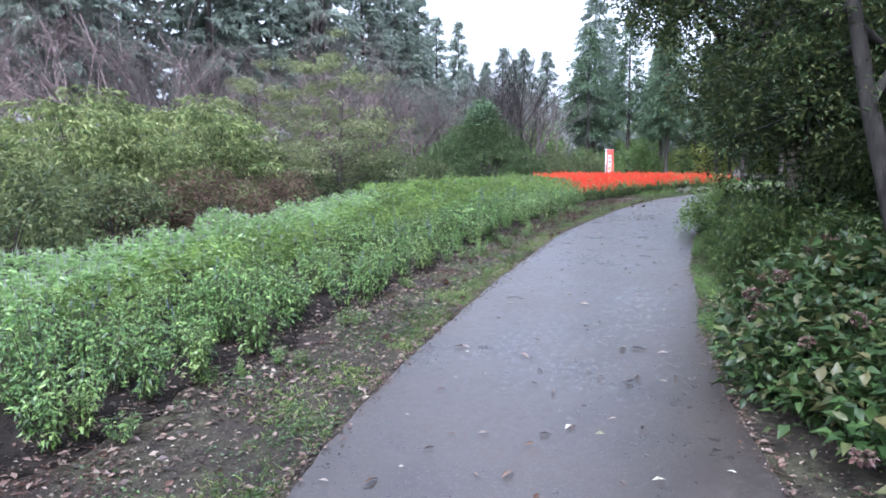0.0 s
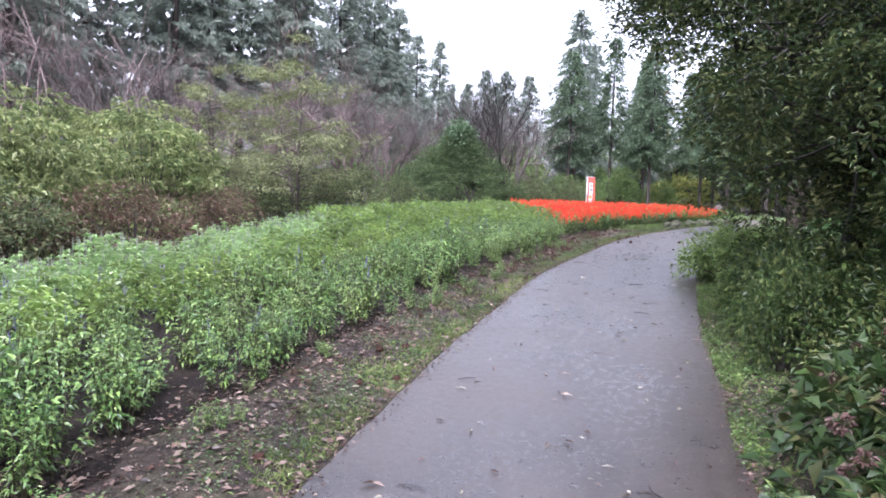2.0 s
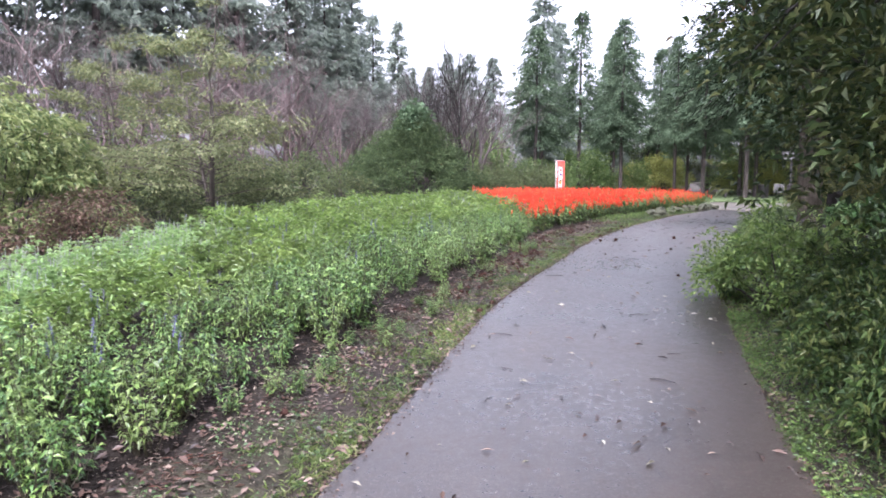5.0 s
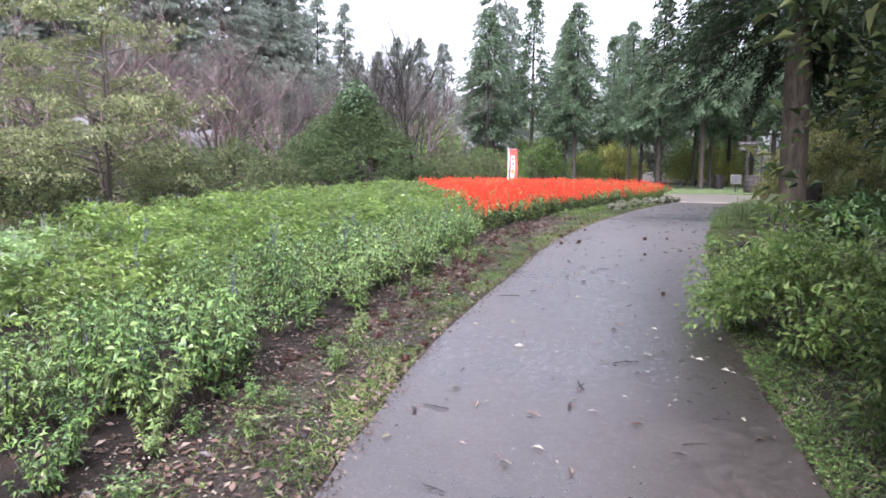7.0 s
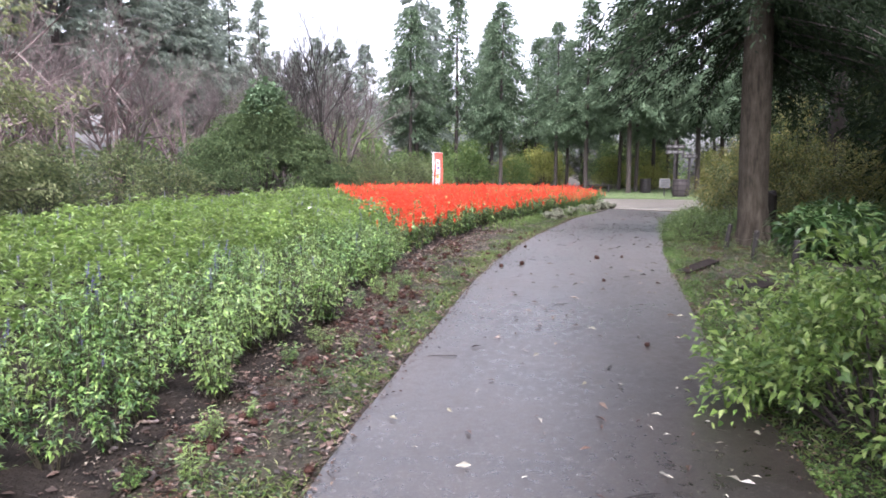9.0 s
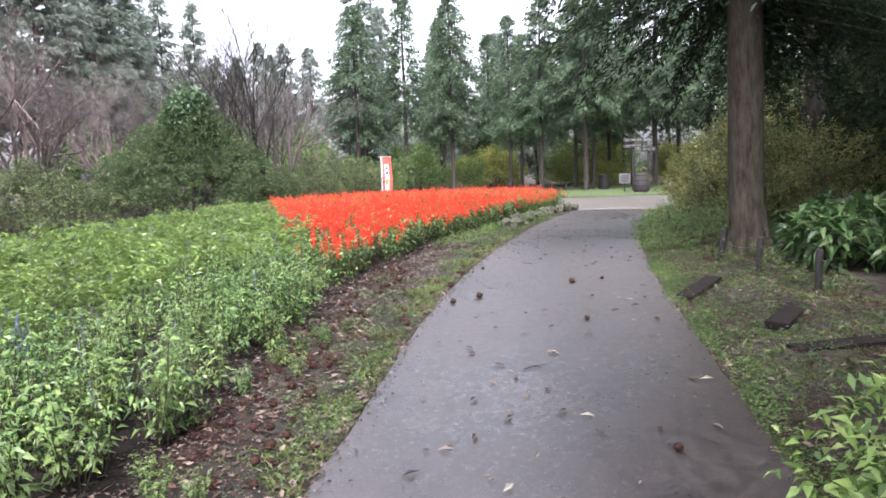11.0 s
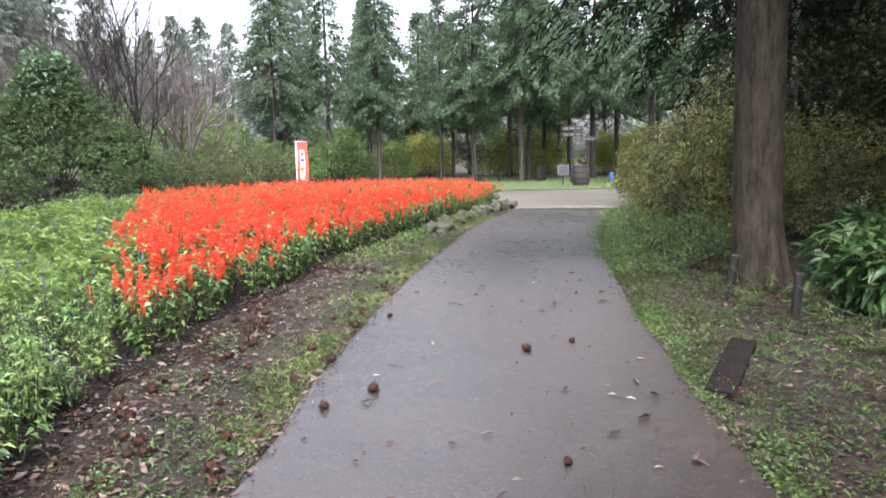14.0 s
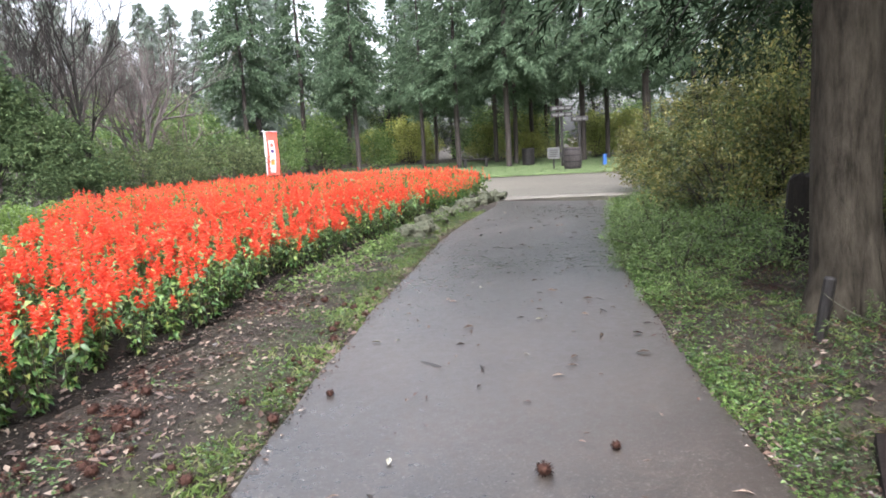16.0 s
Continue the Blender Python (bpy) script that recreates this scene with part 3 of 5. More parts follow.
def beds():
    rng = np.random.default_rng(12)
    green, red = bed_spots()
    violet = [spike_mesh(50 + k, VIOLET, (0.07, 0.09)[k], 14, 0.022) for k in range(2)]
    silver = [spike_mesh(52, PALE_SPIKE, 0.09, 9, 0.022)]
    lavender = [spike_mesh(56 + k, LAVENDER, (0.06, 0.085)[k], 8, 0.026) for k in range(2)]
    scarlet = [spike_mesh(54 + k, RED, (0.12, 0.15, 0.18, 0.2)[k], 22, 0.056) for k in range(4)]
    scarlet_far = [spike_mesh(58 + k, RED, (0.13, 0.18)[k], 9, 0.062) for k in range(2)]
    violet_me = [g.mesh("flower_spike", [VIOLET]) for g in violet]
    scarlet_me = [g.mesh("flower_spike", [RED]) for g in scarlet]
    sal = []
    for k in range(8):
        g, tops = salvia_mesh(20 + k, (0, 0, 0, 0, 0, 3, 0, 1)[k])
        sal.append((g.only(1).mesh("salvia_stems", [STEM]), tops, g.only(0).mesh("foliage", [SALVIA], True)))
    reds = []
    for k in range(5):
        g, tops = red_salvia_mesh(40 + k)
        reds.append((g.only(1).mesh("salvia_stems", [STEM]), tops, g.only(0).mesh("foliage", [SALVIA_RED_LEAF], True)))
    far_g, far_r = Geo(), Geo()
    base_g = [salvia_mesh(60 + k, (0, 2, 0, 4, 1)[k], 13, 0.5, False) for k in range(5)]
    base_p = [salvia_mesh(70 + k, 8, 13, 0.5, False) for k in range(2)]
    base_r = [red_salvia_mesh(80 + k, 11, False) for k in range(4)]

    def merge(g, src, m, off, slot=None):
        base = 0
        for v, f, k in zip(src.v, src.f, src.m):
            g.add(v @ m.T + off, f - base, k[0] if slot is None else slot)
            base += len(v)

    def place(g, pair, x, y, s, spikes, slot, leaf=None):
        a = rng.uniform(0, 6.283)
        c, sn = math.cos(a) * s, math.sin(a) * s
        m = np.array([[c, -sn, 0], [sn, c, 0], [0, 0, s]])
        off = np.array(lay(x, y))
        merge(g, pair[0], m, off, leaf)
        for t in pair[1]:
            merge(g, spikes[int(rng.integers(0, len(spikes)))], m, off + m @ t, slot)

    def plant(name, pair, spikes, q, s, tilt, label, category, group):
        ob = new(name, pair[0])
        ob.matrix_basis = pose(*lay(*q), rng.uniform(-tilt, tilt), rng.uniform(-tilt, tilt), rng.uniform(0, 360)) @ Matrix.Diagonal((s, s, s, 1))
        tagged(ob, label, category, group)
        new("foliage", pair[2]).parent = ob
        for t in pair[1]:
            sp = new("flower_spike", spikes[int(rng.integers(0, len(spikes)))])
            sp.parent = ob
            sp.matrix_basis = pose(*t, -55 * t[1], 55 * t[0], rng.uniform(0, 360))

    near_g = set(sorted(green, key=lambda q: abs(bed_edge(q[1]) - q[0] - 0.1) + (6 if q[1] > 20 or q[1] < 3 else 0))[:298])
    for q in green:
        thick = clump(*q)
        s = rng.uniform(0.78, 1.08) * (0.42 + 1.02 * thick)
        if bed_edge(q[1]) - q[0] < 0.35:
            s = max(s, rng.uniform(0.7, 0.95))
        if rng.random() < 0.04 + ((0.3 if thick < 0.4 else 0) + (0.3 if thick < 0.28 else 0)) * (bed_edge(q[1]) - q[0] > 0.35):
            continue
        if q in near_g:
            k = int(rng.integers(0, 8))
            plant("salvia_plant", sal[k], violet_me, q, s, 8, ("leafy green salvia plant in the bed", "green salvia plant with a few blue-violet spikes")[k in (5, 7)], "salvia", "salvias along the bed edge")
        elif q[0] < crest(q[1]) + 1.5 * rng.uniform(0.5, 1) and q[1] < 15:
            place(far_g, base_p[int(rng.integers(0, 2))], *q, s, silver, 3, 4)
        else:
            place(far_g, base_g[int(rng.integers(0, 5))], *q, s, violet if rng.random() < 0.25 else lavender, 2 if rng.random() < 0.2 else 5)
    tagged(part("salvia_bed", far_g, [SALVIA, STEM, VIOLET, PALE_SPIKE, SALVIA_PALE, LAVENDER]), "dense bed of leafy green salvia, silvery spikes behind", "flower bed", kind="stuff")
    near_r = set(sorted(red, key=lambda q: (abs(bed_edge(q[1]) - q[0] - 0.1) if q[1] < 27 else 9) * 0.7 + (q[1] - 18) * 0.12)[:290])
    for q in red:
        s = rng.uniform(0.82, 1.08) * (0.86 + 0.24 * clump(*q))
        if q in near_r:
            kind = reds[int(rng.integers(0, 5))]
            if bed_edge(q[1]) - q[0] < 0.2:
                kind = (kind[0], kind[1][:2], kind[2])
            elif rng.random() < 0.2:
                kind = (kind[0], kind[1][:2], kind[2])
            plant("red_salvia_plant", kind, scarlet_me, q, s, 6, "scarlet salvia plant in full bloom", "red salvia", "scarlet salvias in the bed")
        else:
            far_kind = base_r[int(rng.integers(0, 4))]
            place(far_r, far_kind if rng.random() < 0.78 else (far_kind[0], far_kind[1][:2]), *q, s, scarlet_far, 2)
    tagged(part("red_salvia_bed", far_r, [SALVIA_RED_LEAF, STEM, RED]), "bed of scarlet salvia in full bloom", "flower bed", kind="stuff")
    # seedlings that have strayed onto the verge
    for _ in range(46):
        y = rng.uniform(3.5, 17)
        x = bed_edge(y) + rng.uniform(0.0, 0.45)
        src = sal[int(rng.integers(0, 5))]
        ob = new("weed_seedling", src[0])
        new("foliage", src[2]).parent = ob
        s = rng.uniform(0.22, 0.45)
        ob.matrix_basis = pose(*lay(x, y), rng.uniform(-15, 15), rng.uniform(-15, 15), rng.uniform(0, 360)) @ Matrix.Diagonal((s * 1.2, s * 1.2, s, 1))
        tagged(ob, "small green seedling on bare soil by the bed", "seedling", "seedlings on the verge")


beds()


# ---- trees and shrubs ----
def grow(g, rng, p, d, length, radius, level, levels, tips, slot=0, rise=0.15, spread=0.6, kids=(4, 6), fine=None):
    """A limb and its side limbs, down to twigs."""
    n = 5 if level < 2 else 3 if level < 4 else 2
    pts, q, dd = [p], p.copy(), d.copy()
    for _ in range(n - 1):
        dd = unit(dd + rng.normal(0, 0.13, 3) + np.array([0, 0, rise * 0.3]))
        q = q + dd * length / (n - 1)
        pts.append(q.copy())
    pts = np.array(pts)
    add_tube(fine if fine is not None and level > 1 else g, pts, np.linspace(radius, radius * 0.45, n), 7 if level == 0 else 4 if level == 1 else 3, slot)
    if level >= levels:
        tips.append((pts, dd))
        return
    for _ in range(rng.integers(*kids)):
        u = rng.uniform(0.3, 1.0) * (n - 1)
        i = min(int(u), n - 2)
        b = pts[i] + (pts[i + 1] - pts[i]) * (u - i)
        nd = unit(dd + rng.normal(0, spread, 3) + np.array([0, 0, rise]))
        grow(g, rng, b, nd, length * rng.uniform(0.5, 0.75), radius * rng.uniform(0.38, 0.55), level + 1, levels, tips, slot, rise, spread, kids, fine)


def bare_tree(name, seed, height, label, stems=3, levels=4, mat=None, group="", rise=0.17, spread=0.58, kids=(3, 6), thick=0.0095):
    rng = np.random.default_rng(seed)
    g, tips, crown = Geo(), [], Geo()
    for s in range(stems):
        a = rng.uniform(0, 6.283)
        d = unit(np.array([math.cos(a) * 0.3, math.sin(a) * 0.3, 1.0]))
        grow(g, rng, np.array([math.cos(a) * 0.1, math.sin(a) * 0.1, -0.1]), d, height * 0.5, height * thick, 0, levels, tips, rise=rise, spread=spread, kids=kids, fine=crown)
    ob = thing(name, label, "tree", group)
    part("trunk", g, mat or TWIG, ob)
    part("branchwork", crown, mat or TWIG, ob)
    return ob, tips


def tiered_tree(name, seed, height, radius, label):
    """A small tree: a few thin stems, near-level branches in tiers, flat sprays of sparse leaves."""
    rng = np.random.default_rng(seed)
    ob = thing(name, label, "tree")
    wood, twigs, crown = Geo(), Geo(), Geo()
    for a in (0.4, 2.3, 4.4):
        lean = np.array([math.cos(a), math.sin(a), 0]) * 0.16 * height
        top = height * (1.0 if a < 1 else rng.uniform(0.72, 0.85))
        u = np.linspace(0, 1, 7)[:, None]
        stem = lean * u ** 1.3 * (0.25 if a < 1 else 1.0) + np.array([0, 0, top]) * u + rng.normal(0, 0.05, (7, 3)) * u
        stem[0, 2] = -0.15
        add_tube(wood, stem, np.linspace(0.06, 0.012, 7), 7)
        for _ in range(24):
            t = rng.uniform(0.14, 0.98)
            base = np.array([np.interp(t * 6, np.arange(7), stem[:, k]) for k in range(3)])
            az = rng.uniform(0, 6.283)
            reach = radius * (1.02 - base[2] / height) ** 0.75 * rng.uniform(0.55, 1.05) + 0.2
            w = np.linspace(0, 1, 5)[:, None]
            out = np.array([math.cos(az), math.sin(az), 0])
            arm = base + out * reach * w + np.array([0, 0, 0.34 * reach]) * (w - 0.55 * w ** 2)
            add_tube(twigs, arm, np.linspace(0.016, 0.004, 5), 4)
            for _ in range(7):
                q = rng.uniform(0.3, 1.0)
                p = base + out * reach * q + np.array([0, 0, 0.34 * reach * (q - 0.55 * q * q)])
                turn = az + rng.choice([-1, 1]) * rng.uniform(0.4, 1.0)
                d = np.array([math.cos(turn), math.sin(turn), 0.08])
                ln = reach * rng.uniform(0.15, 0.34)
                add_tube(twigs, [p, p + d * ln], [0.005, 0.002], 3)
                k = 19
                c = p + d * ln * rng.uniform(0.2, 1.1, (k, 1)) + rng.normal(0, 1, (k, 3)) * np.array([0.13, 0.13, 0.075])
                f = d + rng.normal(0, 0.6, (k, 3)) * np.array([1, 1, 0.4]) - np.array([0, 0, 0.25])
                L = rng.uniform(0.07, 0.13, k)
                add_leaves(crown, c, f, L, L * 0.42, rng, 0, False, 0.35)
    part("trunk", wood, BARK_PALE, ob, smooth=True)
    part("branchwork", twigs, BARK_PALE, ob)
    part("crown", crown, SPARSE, ob)
    return ob


def conifer(name, seed, height, radius, clear, label, mat, group="", droop=0.35, whorl=0.34, arms=8, dense=4, thin=0.46, bark=None, low=0.55, open_side=None, spray=0.36, trunk=0.011, inner=0.3, step=0.17):
    """A conifer: straight tapered trunk, whorls of drooping arms that carry many small sprays."""
    rng = np.random.default_rng(seed)
    ob = thing(name, label, "conifer", group)
    g = Geo()
    z = np.linspace(-0.2, height, 9)
    add_tube(g, np.stack([0.02 * np.sin(z), 0.03 * np.cos(z * 0.7), z], 1), height * trunk * np.clip(1.08 - (np.linspace(0, 1, 9) ** 1.6), 0.06, 1), 14 if bark else 8)
    part("trunk", g, bark or BARK, ob, smooth=True)
    c = Geo()
    ps, ds, ls = [], [], []
    zz = clear
    while zz < height - 0.1:
        f = (zz - clear) / (height - clear)
        reach = radius * ((1 - f) ** 0.75) * min(1, low + f * 4) * rng.uniform(0.8, 1.15) + 0.12
        for k in range(max(4, int(arms * (1 - 0.4 * f)))):
            a = rng.uniform(0, 6.283)
            if open_side and zz < open_side[1] and math.cos(a - radians(open_side[0])) > 0.2:
                continue
            r = reach * rng.uniform(0.68, 1.06)
            m = max(3, int(r * (1.15 - inner) / step))
            u = np.linspace(inner, 1, m)
            sag = -droop * r * u ** 1.6 + (0.16 * r * u if f > 0.6 else 0)
            pts = np.stack([np.cos(a) * r * u, np.sin(a) * r * u, zz + sag + rng.uniform(-0.1, 0.1)], 1)
            if r > 0.8 and rng.random() < 0.4:
                add_tube(c, pts[[0, m // 2, m - 1]], [0.02, 0.014, 0.006], 3, 1)
            for _ in range(dense):
                ps.append(pts + rng.normal(0, 0.09, (m, 3)))
                side = a + rng.choice([-1, 1]) * rng.uniform(0.2, 1.2)
                ds.append(np.tile([np.cos(side), np.sin(side), rng.uniform(-0.9, 0.3)], (m, 1)) + rng.normal(0, 0.25, (m, 3)))
                ls.append(rng.uniform(0.6, 1.2, m) * spray)
        zz += whorl * rng.uniform(0.75, 1.25) * (1 - 0.35 * f)
    p, d, L = np.concatenate(ps), np.concatenate(ds), np.concatenate(ls)
    add_leaves(c, p, d, L, L * thin, rng, 0, False, 0.3, 0.3)
    part("crown", c, [mat, BARK], ob)
    return ob


def lumps(rng, rx, ry, rz, count, size, taper=0.0):
    """Centres and radii of the clumps that make up a crown."""
    p = unit(rng.normal(0, 1, (count, 3))) * rng.uniform(0.35, 0.95, (count, 1)) ** 0.6
    p[:, 2] = np.abs(p[:, 2]) if size < 0 else p[:, 2]
    p[:, :2] *= 1 - taper * np.abs(p[:, 2:])
    return p * np.array([rx, ry, rz]), abs(size) * rng.uniform(0.6, 1.25, count)


def clump_leaves(g, rng, centres, radii, each, leaf, aspect, slot=0, fine=False, droop=0.3, flat=0.75, tiers=False):
    n = len(centres)
    c = np.repeat(centres, each, 0)
    r = np.repeat(radii, each)[:, None]
    v = unit(rng.normal(0, 1, (n * each, 3)))
    q = rng.uniform(0.25, 1.0, (n * each, 1)) ** 0.45
    p = c + v * q * r * np.array([1, 1, 0.22 if tiers else flat])
    d = v * np.array([1, 1, 0.55]) + rng.normal(0, 0.5, v.shape) * np.array([1, 1, 0.6]) + np.array([0, 0, -0.05 if tiers else 0.18])
    L = leaf * rng.uniform(0.6, 1.25, n * each)
    add_leaves(g, p, d, L, L * aspect, rng, slot, fine, droop)


def shrub(name, seed, rx, ry, rz, label, mat, leaf=0.07, aspect=0.45, count=60, each=60, size=0.3, group="", fine=False, twigs=14, category="shrub", stem_mat=None, droop=0.3, taper=0.0, tiers=False):
    """A shrub: stems from the root to leafy clumps of uneven size, with gaps between them."""
    rng = np.random.default_rng(seed)
    ob = thing(name, label, category, group)
    cs, rs = lumps(rng, rx * 0.85, ry * 0.85, rz * 0.8, count, -size, taper)
    cs[:, 2] = cs[:, 2] * 0.98 + rz * 0.12
    g = Geo()
    for c in cs[: twigs]:
        add_tube(g, [np.array([c[0] * 0.12, c[1] * 0.12, -0.1]), c * np.array([0.55, 0.55, 0.55]), c], [0.018, 0.012, 0.005], 4)
    part("woody_base", g, stem_mat or BARK, ob)
    f = Geo()
    clump_leaves(f, rng, cs, rs, each, leaf, aspect, 0, fine, droop, 0.75, tiers)
    part("foliage", f, mat, ob, smooth=bool(fine))
    return ob


def broadleaf(name, seed, trunk_pts, radius, crowns, label, mat, leaf=0.09, aspect=0.42, each=90, bark=None, fine=False, limbs=True):
    """A leafy tree: bent trunk, limbs to each crown ellipsoid (centre, radii, clump count)."""
    rng = np.random.default_rng(seed)
    ob = thing(name, label, "tree")
    g, f = Geo(), Geo()
    tp = np.array(trunk_pts, float)
    add_tube(g, tp, np.linspace(radius, radius * 0.55, len(tp)), 10)
    for (cx, cy, cz), (rx, ry, rz), count, size in crowns:
        cs, rs = lumps(rng, rx, ry, rz, count, size)
        cs = cs + np.array([cx, cy, cz])
        if limbs:
            root = tp[-2] + (tp[-1] - tp[-2]) * rng.uniform(0, 1)
            hub = np.array([cx, cy, cz])
            add_tube(g, [root, (root + hub) / 2 + rng.normal(0, 0.15, 3), hub], [radius * 0.5, radius * 0.3, radius * 0.16], 6)
            for c in cs[:: 3]:
                add_tube(g, [hub, (hub + c) / 2 + rng.normal(0, 0.08, 3), c], [radius * 0.16, 0.015, 0.006], 4)
        clump_leaves(f, rng, cs, rs, each, leaf, aspect, 0, fine, 0.35, 0.7)
    part("trunk", g, bark or BARK, ob, smooth=True)
    part("crown", f, mat, ob)
    return ob


def put(ob, x, y, turn=0.0, s=1.0, sz=None, up=0.0):
    ob.matrix_basis = pose(*lay(x, y, up), 0, 0, turn) @ Matrix.Diagonal((s, s, sz or s, 1))
    return ob


def spread(ob, spots, rng, lo=0.85, hi=1.15):
    """Copies of a thing over the plan; its own place is the first spot."""
    for i, q in enumerate(spots):
        x, y = q[0], q[1]
        s = q[2] if len(q) > 2 else rng.uniform(lo, hi)
        m = pose(*lay(x, y), 0, 0, rng.uniform(0, 360)) @ Matrix.Diagonal((s, s, s * rng.uniform(0.93, 1.07), 1))
        if i == 0:
            ob.matrix_basis = m
        else:
            keep = ob.scale.copy()
            ob.scale = (1, 1, 1)
            copy_thing(ob, m)
            ob.scale = keep


def trees():
    rng = np.random.default_rng(5)
    # conifers round the crossing, tops and places one by one
    a = conifer("conifer", 101, 11.0, 2.5, 3.5, "dark green conifer with a straight bare lower trunk", CONIFER, "conifers behind the beds", dense=7, spray=0.25, thin=0.34, whorl=0.3, arms=9)
    spread(a, [(15.8, 49.8, 0.98), (11.2, 54.6, 1.08), (21.9, 53.6, 0.92), (25.5, 58, 1.0), (18.6, 60, 1.05), (30.5, 55, 1.0)], rng)
    b = conifer("conifer", 102, 11.5, 1.7, 3.8, "slender conifer with a bare lower trunk", CONIFER, "conifers behind the beds", arms=7, dense=7, spray=0.25, thin=0.34, whorl=0.3)
    spread(b, [(14.3, 54.5, 1.05), (18.9, 48.6, 0.84), (28, 50, 1.0), (23.0, 62, 1.1), (33, 48, 1.0)], rng)
    c = conifer("conifer", 103, 15.5, 3.1, 3.0, "tall pale green conifer, foliage paled for mist", CONIFER_FAR, "tall conifers in the mist", arms=8, dense=4, whorl=0.55, spray=0.5, thin=0.32, step=0.22)
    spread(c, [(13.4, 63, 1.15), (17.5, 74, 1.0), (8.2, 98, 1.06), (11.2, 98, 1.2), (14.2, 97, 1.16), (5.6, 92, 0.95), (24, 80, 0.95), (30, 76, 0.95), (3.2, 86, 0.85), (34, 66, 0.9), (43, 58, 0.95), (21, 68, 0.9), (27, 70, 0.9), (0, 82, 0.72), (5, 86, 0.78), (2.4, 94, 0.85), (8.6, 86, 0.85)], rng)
    e = conifer("conifer", 104, 12.0, 2.6, 3.9, "dark conifer standing by the gravel crossing", CONIFER, "conifers by the crossing", arms=8, dense=7, spray=0.25, thin=0.34, whorl=0.31)
    spread(e, [(19.7, 46.2, 0.95), (21.2, 44.0, 1.05), (26.5, 45.5, 1.1), (31, 42.5, 1.1), (36, 40, 1.15), (25, 39, 1.1), (34, 33, 1.15), (30, 36.5, 1.0), (24.2, 50.5, 0.95), (27.8, 52.5, 1.0), (23.4, 47.0, 0.9), (29.2, 47.0, 1.0)], rng)
    f = conifer("conifer", 105, 20.0, 3.4, 4.0, "tall cedar in the wood with foliage paled for haze", CONIFER_WOOD, "cedars of the wood", arms=9, dense=4, whorl=0.5, spray=0.48, thin=0.36, droop=0.2, step=0.22)
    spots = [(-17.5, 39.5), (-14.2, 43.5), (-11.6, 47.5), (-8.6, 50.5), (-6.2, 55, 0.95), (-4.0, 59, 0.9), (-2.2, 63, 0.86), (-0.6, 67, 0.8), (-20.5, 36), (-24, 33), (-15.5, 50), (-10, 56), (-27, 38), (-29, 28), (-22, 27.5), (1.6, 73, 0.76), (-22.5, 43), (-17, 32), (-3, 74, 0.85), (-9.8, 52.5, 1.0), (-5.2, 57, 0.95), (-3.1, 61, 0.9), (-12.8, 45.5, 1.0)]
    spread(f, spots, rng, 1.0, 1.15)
    # bare purple-brown trees in front of the wood
    t1, _ = bare_tree("bare_tree", 201, 6.0, "leafless tree with upright grey-brown branches", 2, 4, TWIG_DARK, "leafless trees", rise=0.22, spread=0.5, kids=(4, 6), thick=0.014)
    lone, _ = bare_tree("bare_tree", 207, 7.6, "leafless tree with dark forked trunk and upright branches", 3, 4, BARK_GREY, rise=0.26, spread=0.45, kids=(4, 7), thick=0.0095)
    put(lone, 4.25, 35.9, 40)
    spread(t1, [(5.9, 47.5, 1.1), (2.7, 40.5, 1.1), (5.4, 43.5, 1.15), (3.6, 48, 1.2), (-1.0, 43.6, 1.0), (-3.4, 41, 1.0), (-6.0, 38, 1.1), (-9.5, 30, 1.15), (-11.2, 26, 1.15), (0.8, 47, 1.1), (-13.5, 29.5, 1.2), (6.0, 46, 1.0)], rng)
    t2, _ = bare_tree("bare_tree", 202, 6.5, "leafless tree with fine purple-brown twigs", 4, 4, TWIG, "leafless trees", kids=(3, 5))
    spread(t2, [(-2.5, 45.5, 0.95), (-4.8, 43.5, 1.05), (-7.5, 41.5, 1.1), (-8.0, 34, 1.05), (-6.5, 31.5, 0.95), (-15, 24, 1.1), (-10.5, 35, 1.2), (-12.5, 21, 1.0), (7.4, 44.5, 0.8), (-4.3, 36, 0.9), (-12.2, 26.5, 1.5), (-9.5, 28.5, 1.45), (-15, 29, 1.6), (-7.2, 37, 1.45), (-4.2, 41.5, 1.35), (-17, 25, 1.5), (-1.8, 48, 1.3)], rng)
    # sparsely leaved tree at the back of the bed
    t3 = tiered_tree("sparse_tree", 203, 5.6, 2.7, "small tree with grey limbs and thin tiers of yellow-green leaves")
    put(t3, -3.3, 22.4, 30, 1.0)
    copy_thing(t3, pose(*lay(-6.4, 25.0), 0, 0, 140) @ Matrix.Diagonal((1.0, 1.0, 1.0, 1)))
    # yellow-green trees at the back left
    y1 = shrub("broadleaf_tree", 301, 2.4, 2.2, 3.9, "bushy tree with drooping yellow-green leaves", YELLOWBUSH, 0.12, 0.34, 110, 80, 0.55, "yellow-green trees", category="tree", twigs=30, droop=0.5, taper=0.3, tiers=True)
    spread(y1, [(-7.4, 14.8, 1.12), (-5.7, 17.6, 1.05), (-10.2, 17.0, 1.2), (-8.1, 23.0, 1.4), (-13, 20, 1.3), (-11.5, 25, 1.35)], rng)
    y2 = shrub("broadleaf_shrub", 302, 1.7, 1.6, 2.2, "dense shrub with small dull green leaves", BACKSHRUB, 0.12, 0.4, 70, 52, 0.38, "shrubs behind the bed", twigs=20)
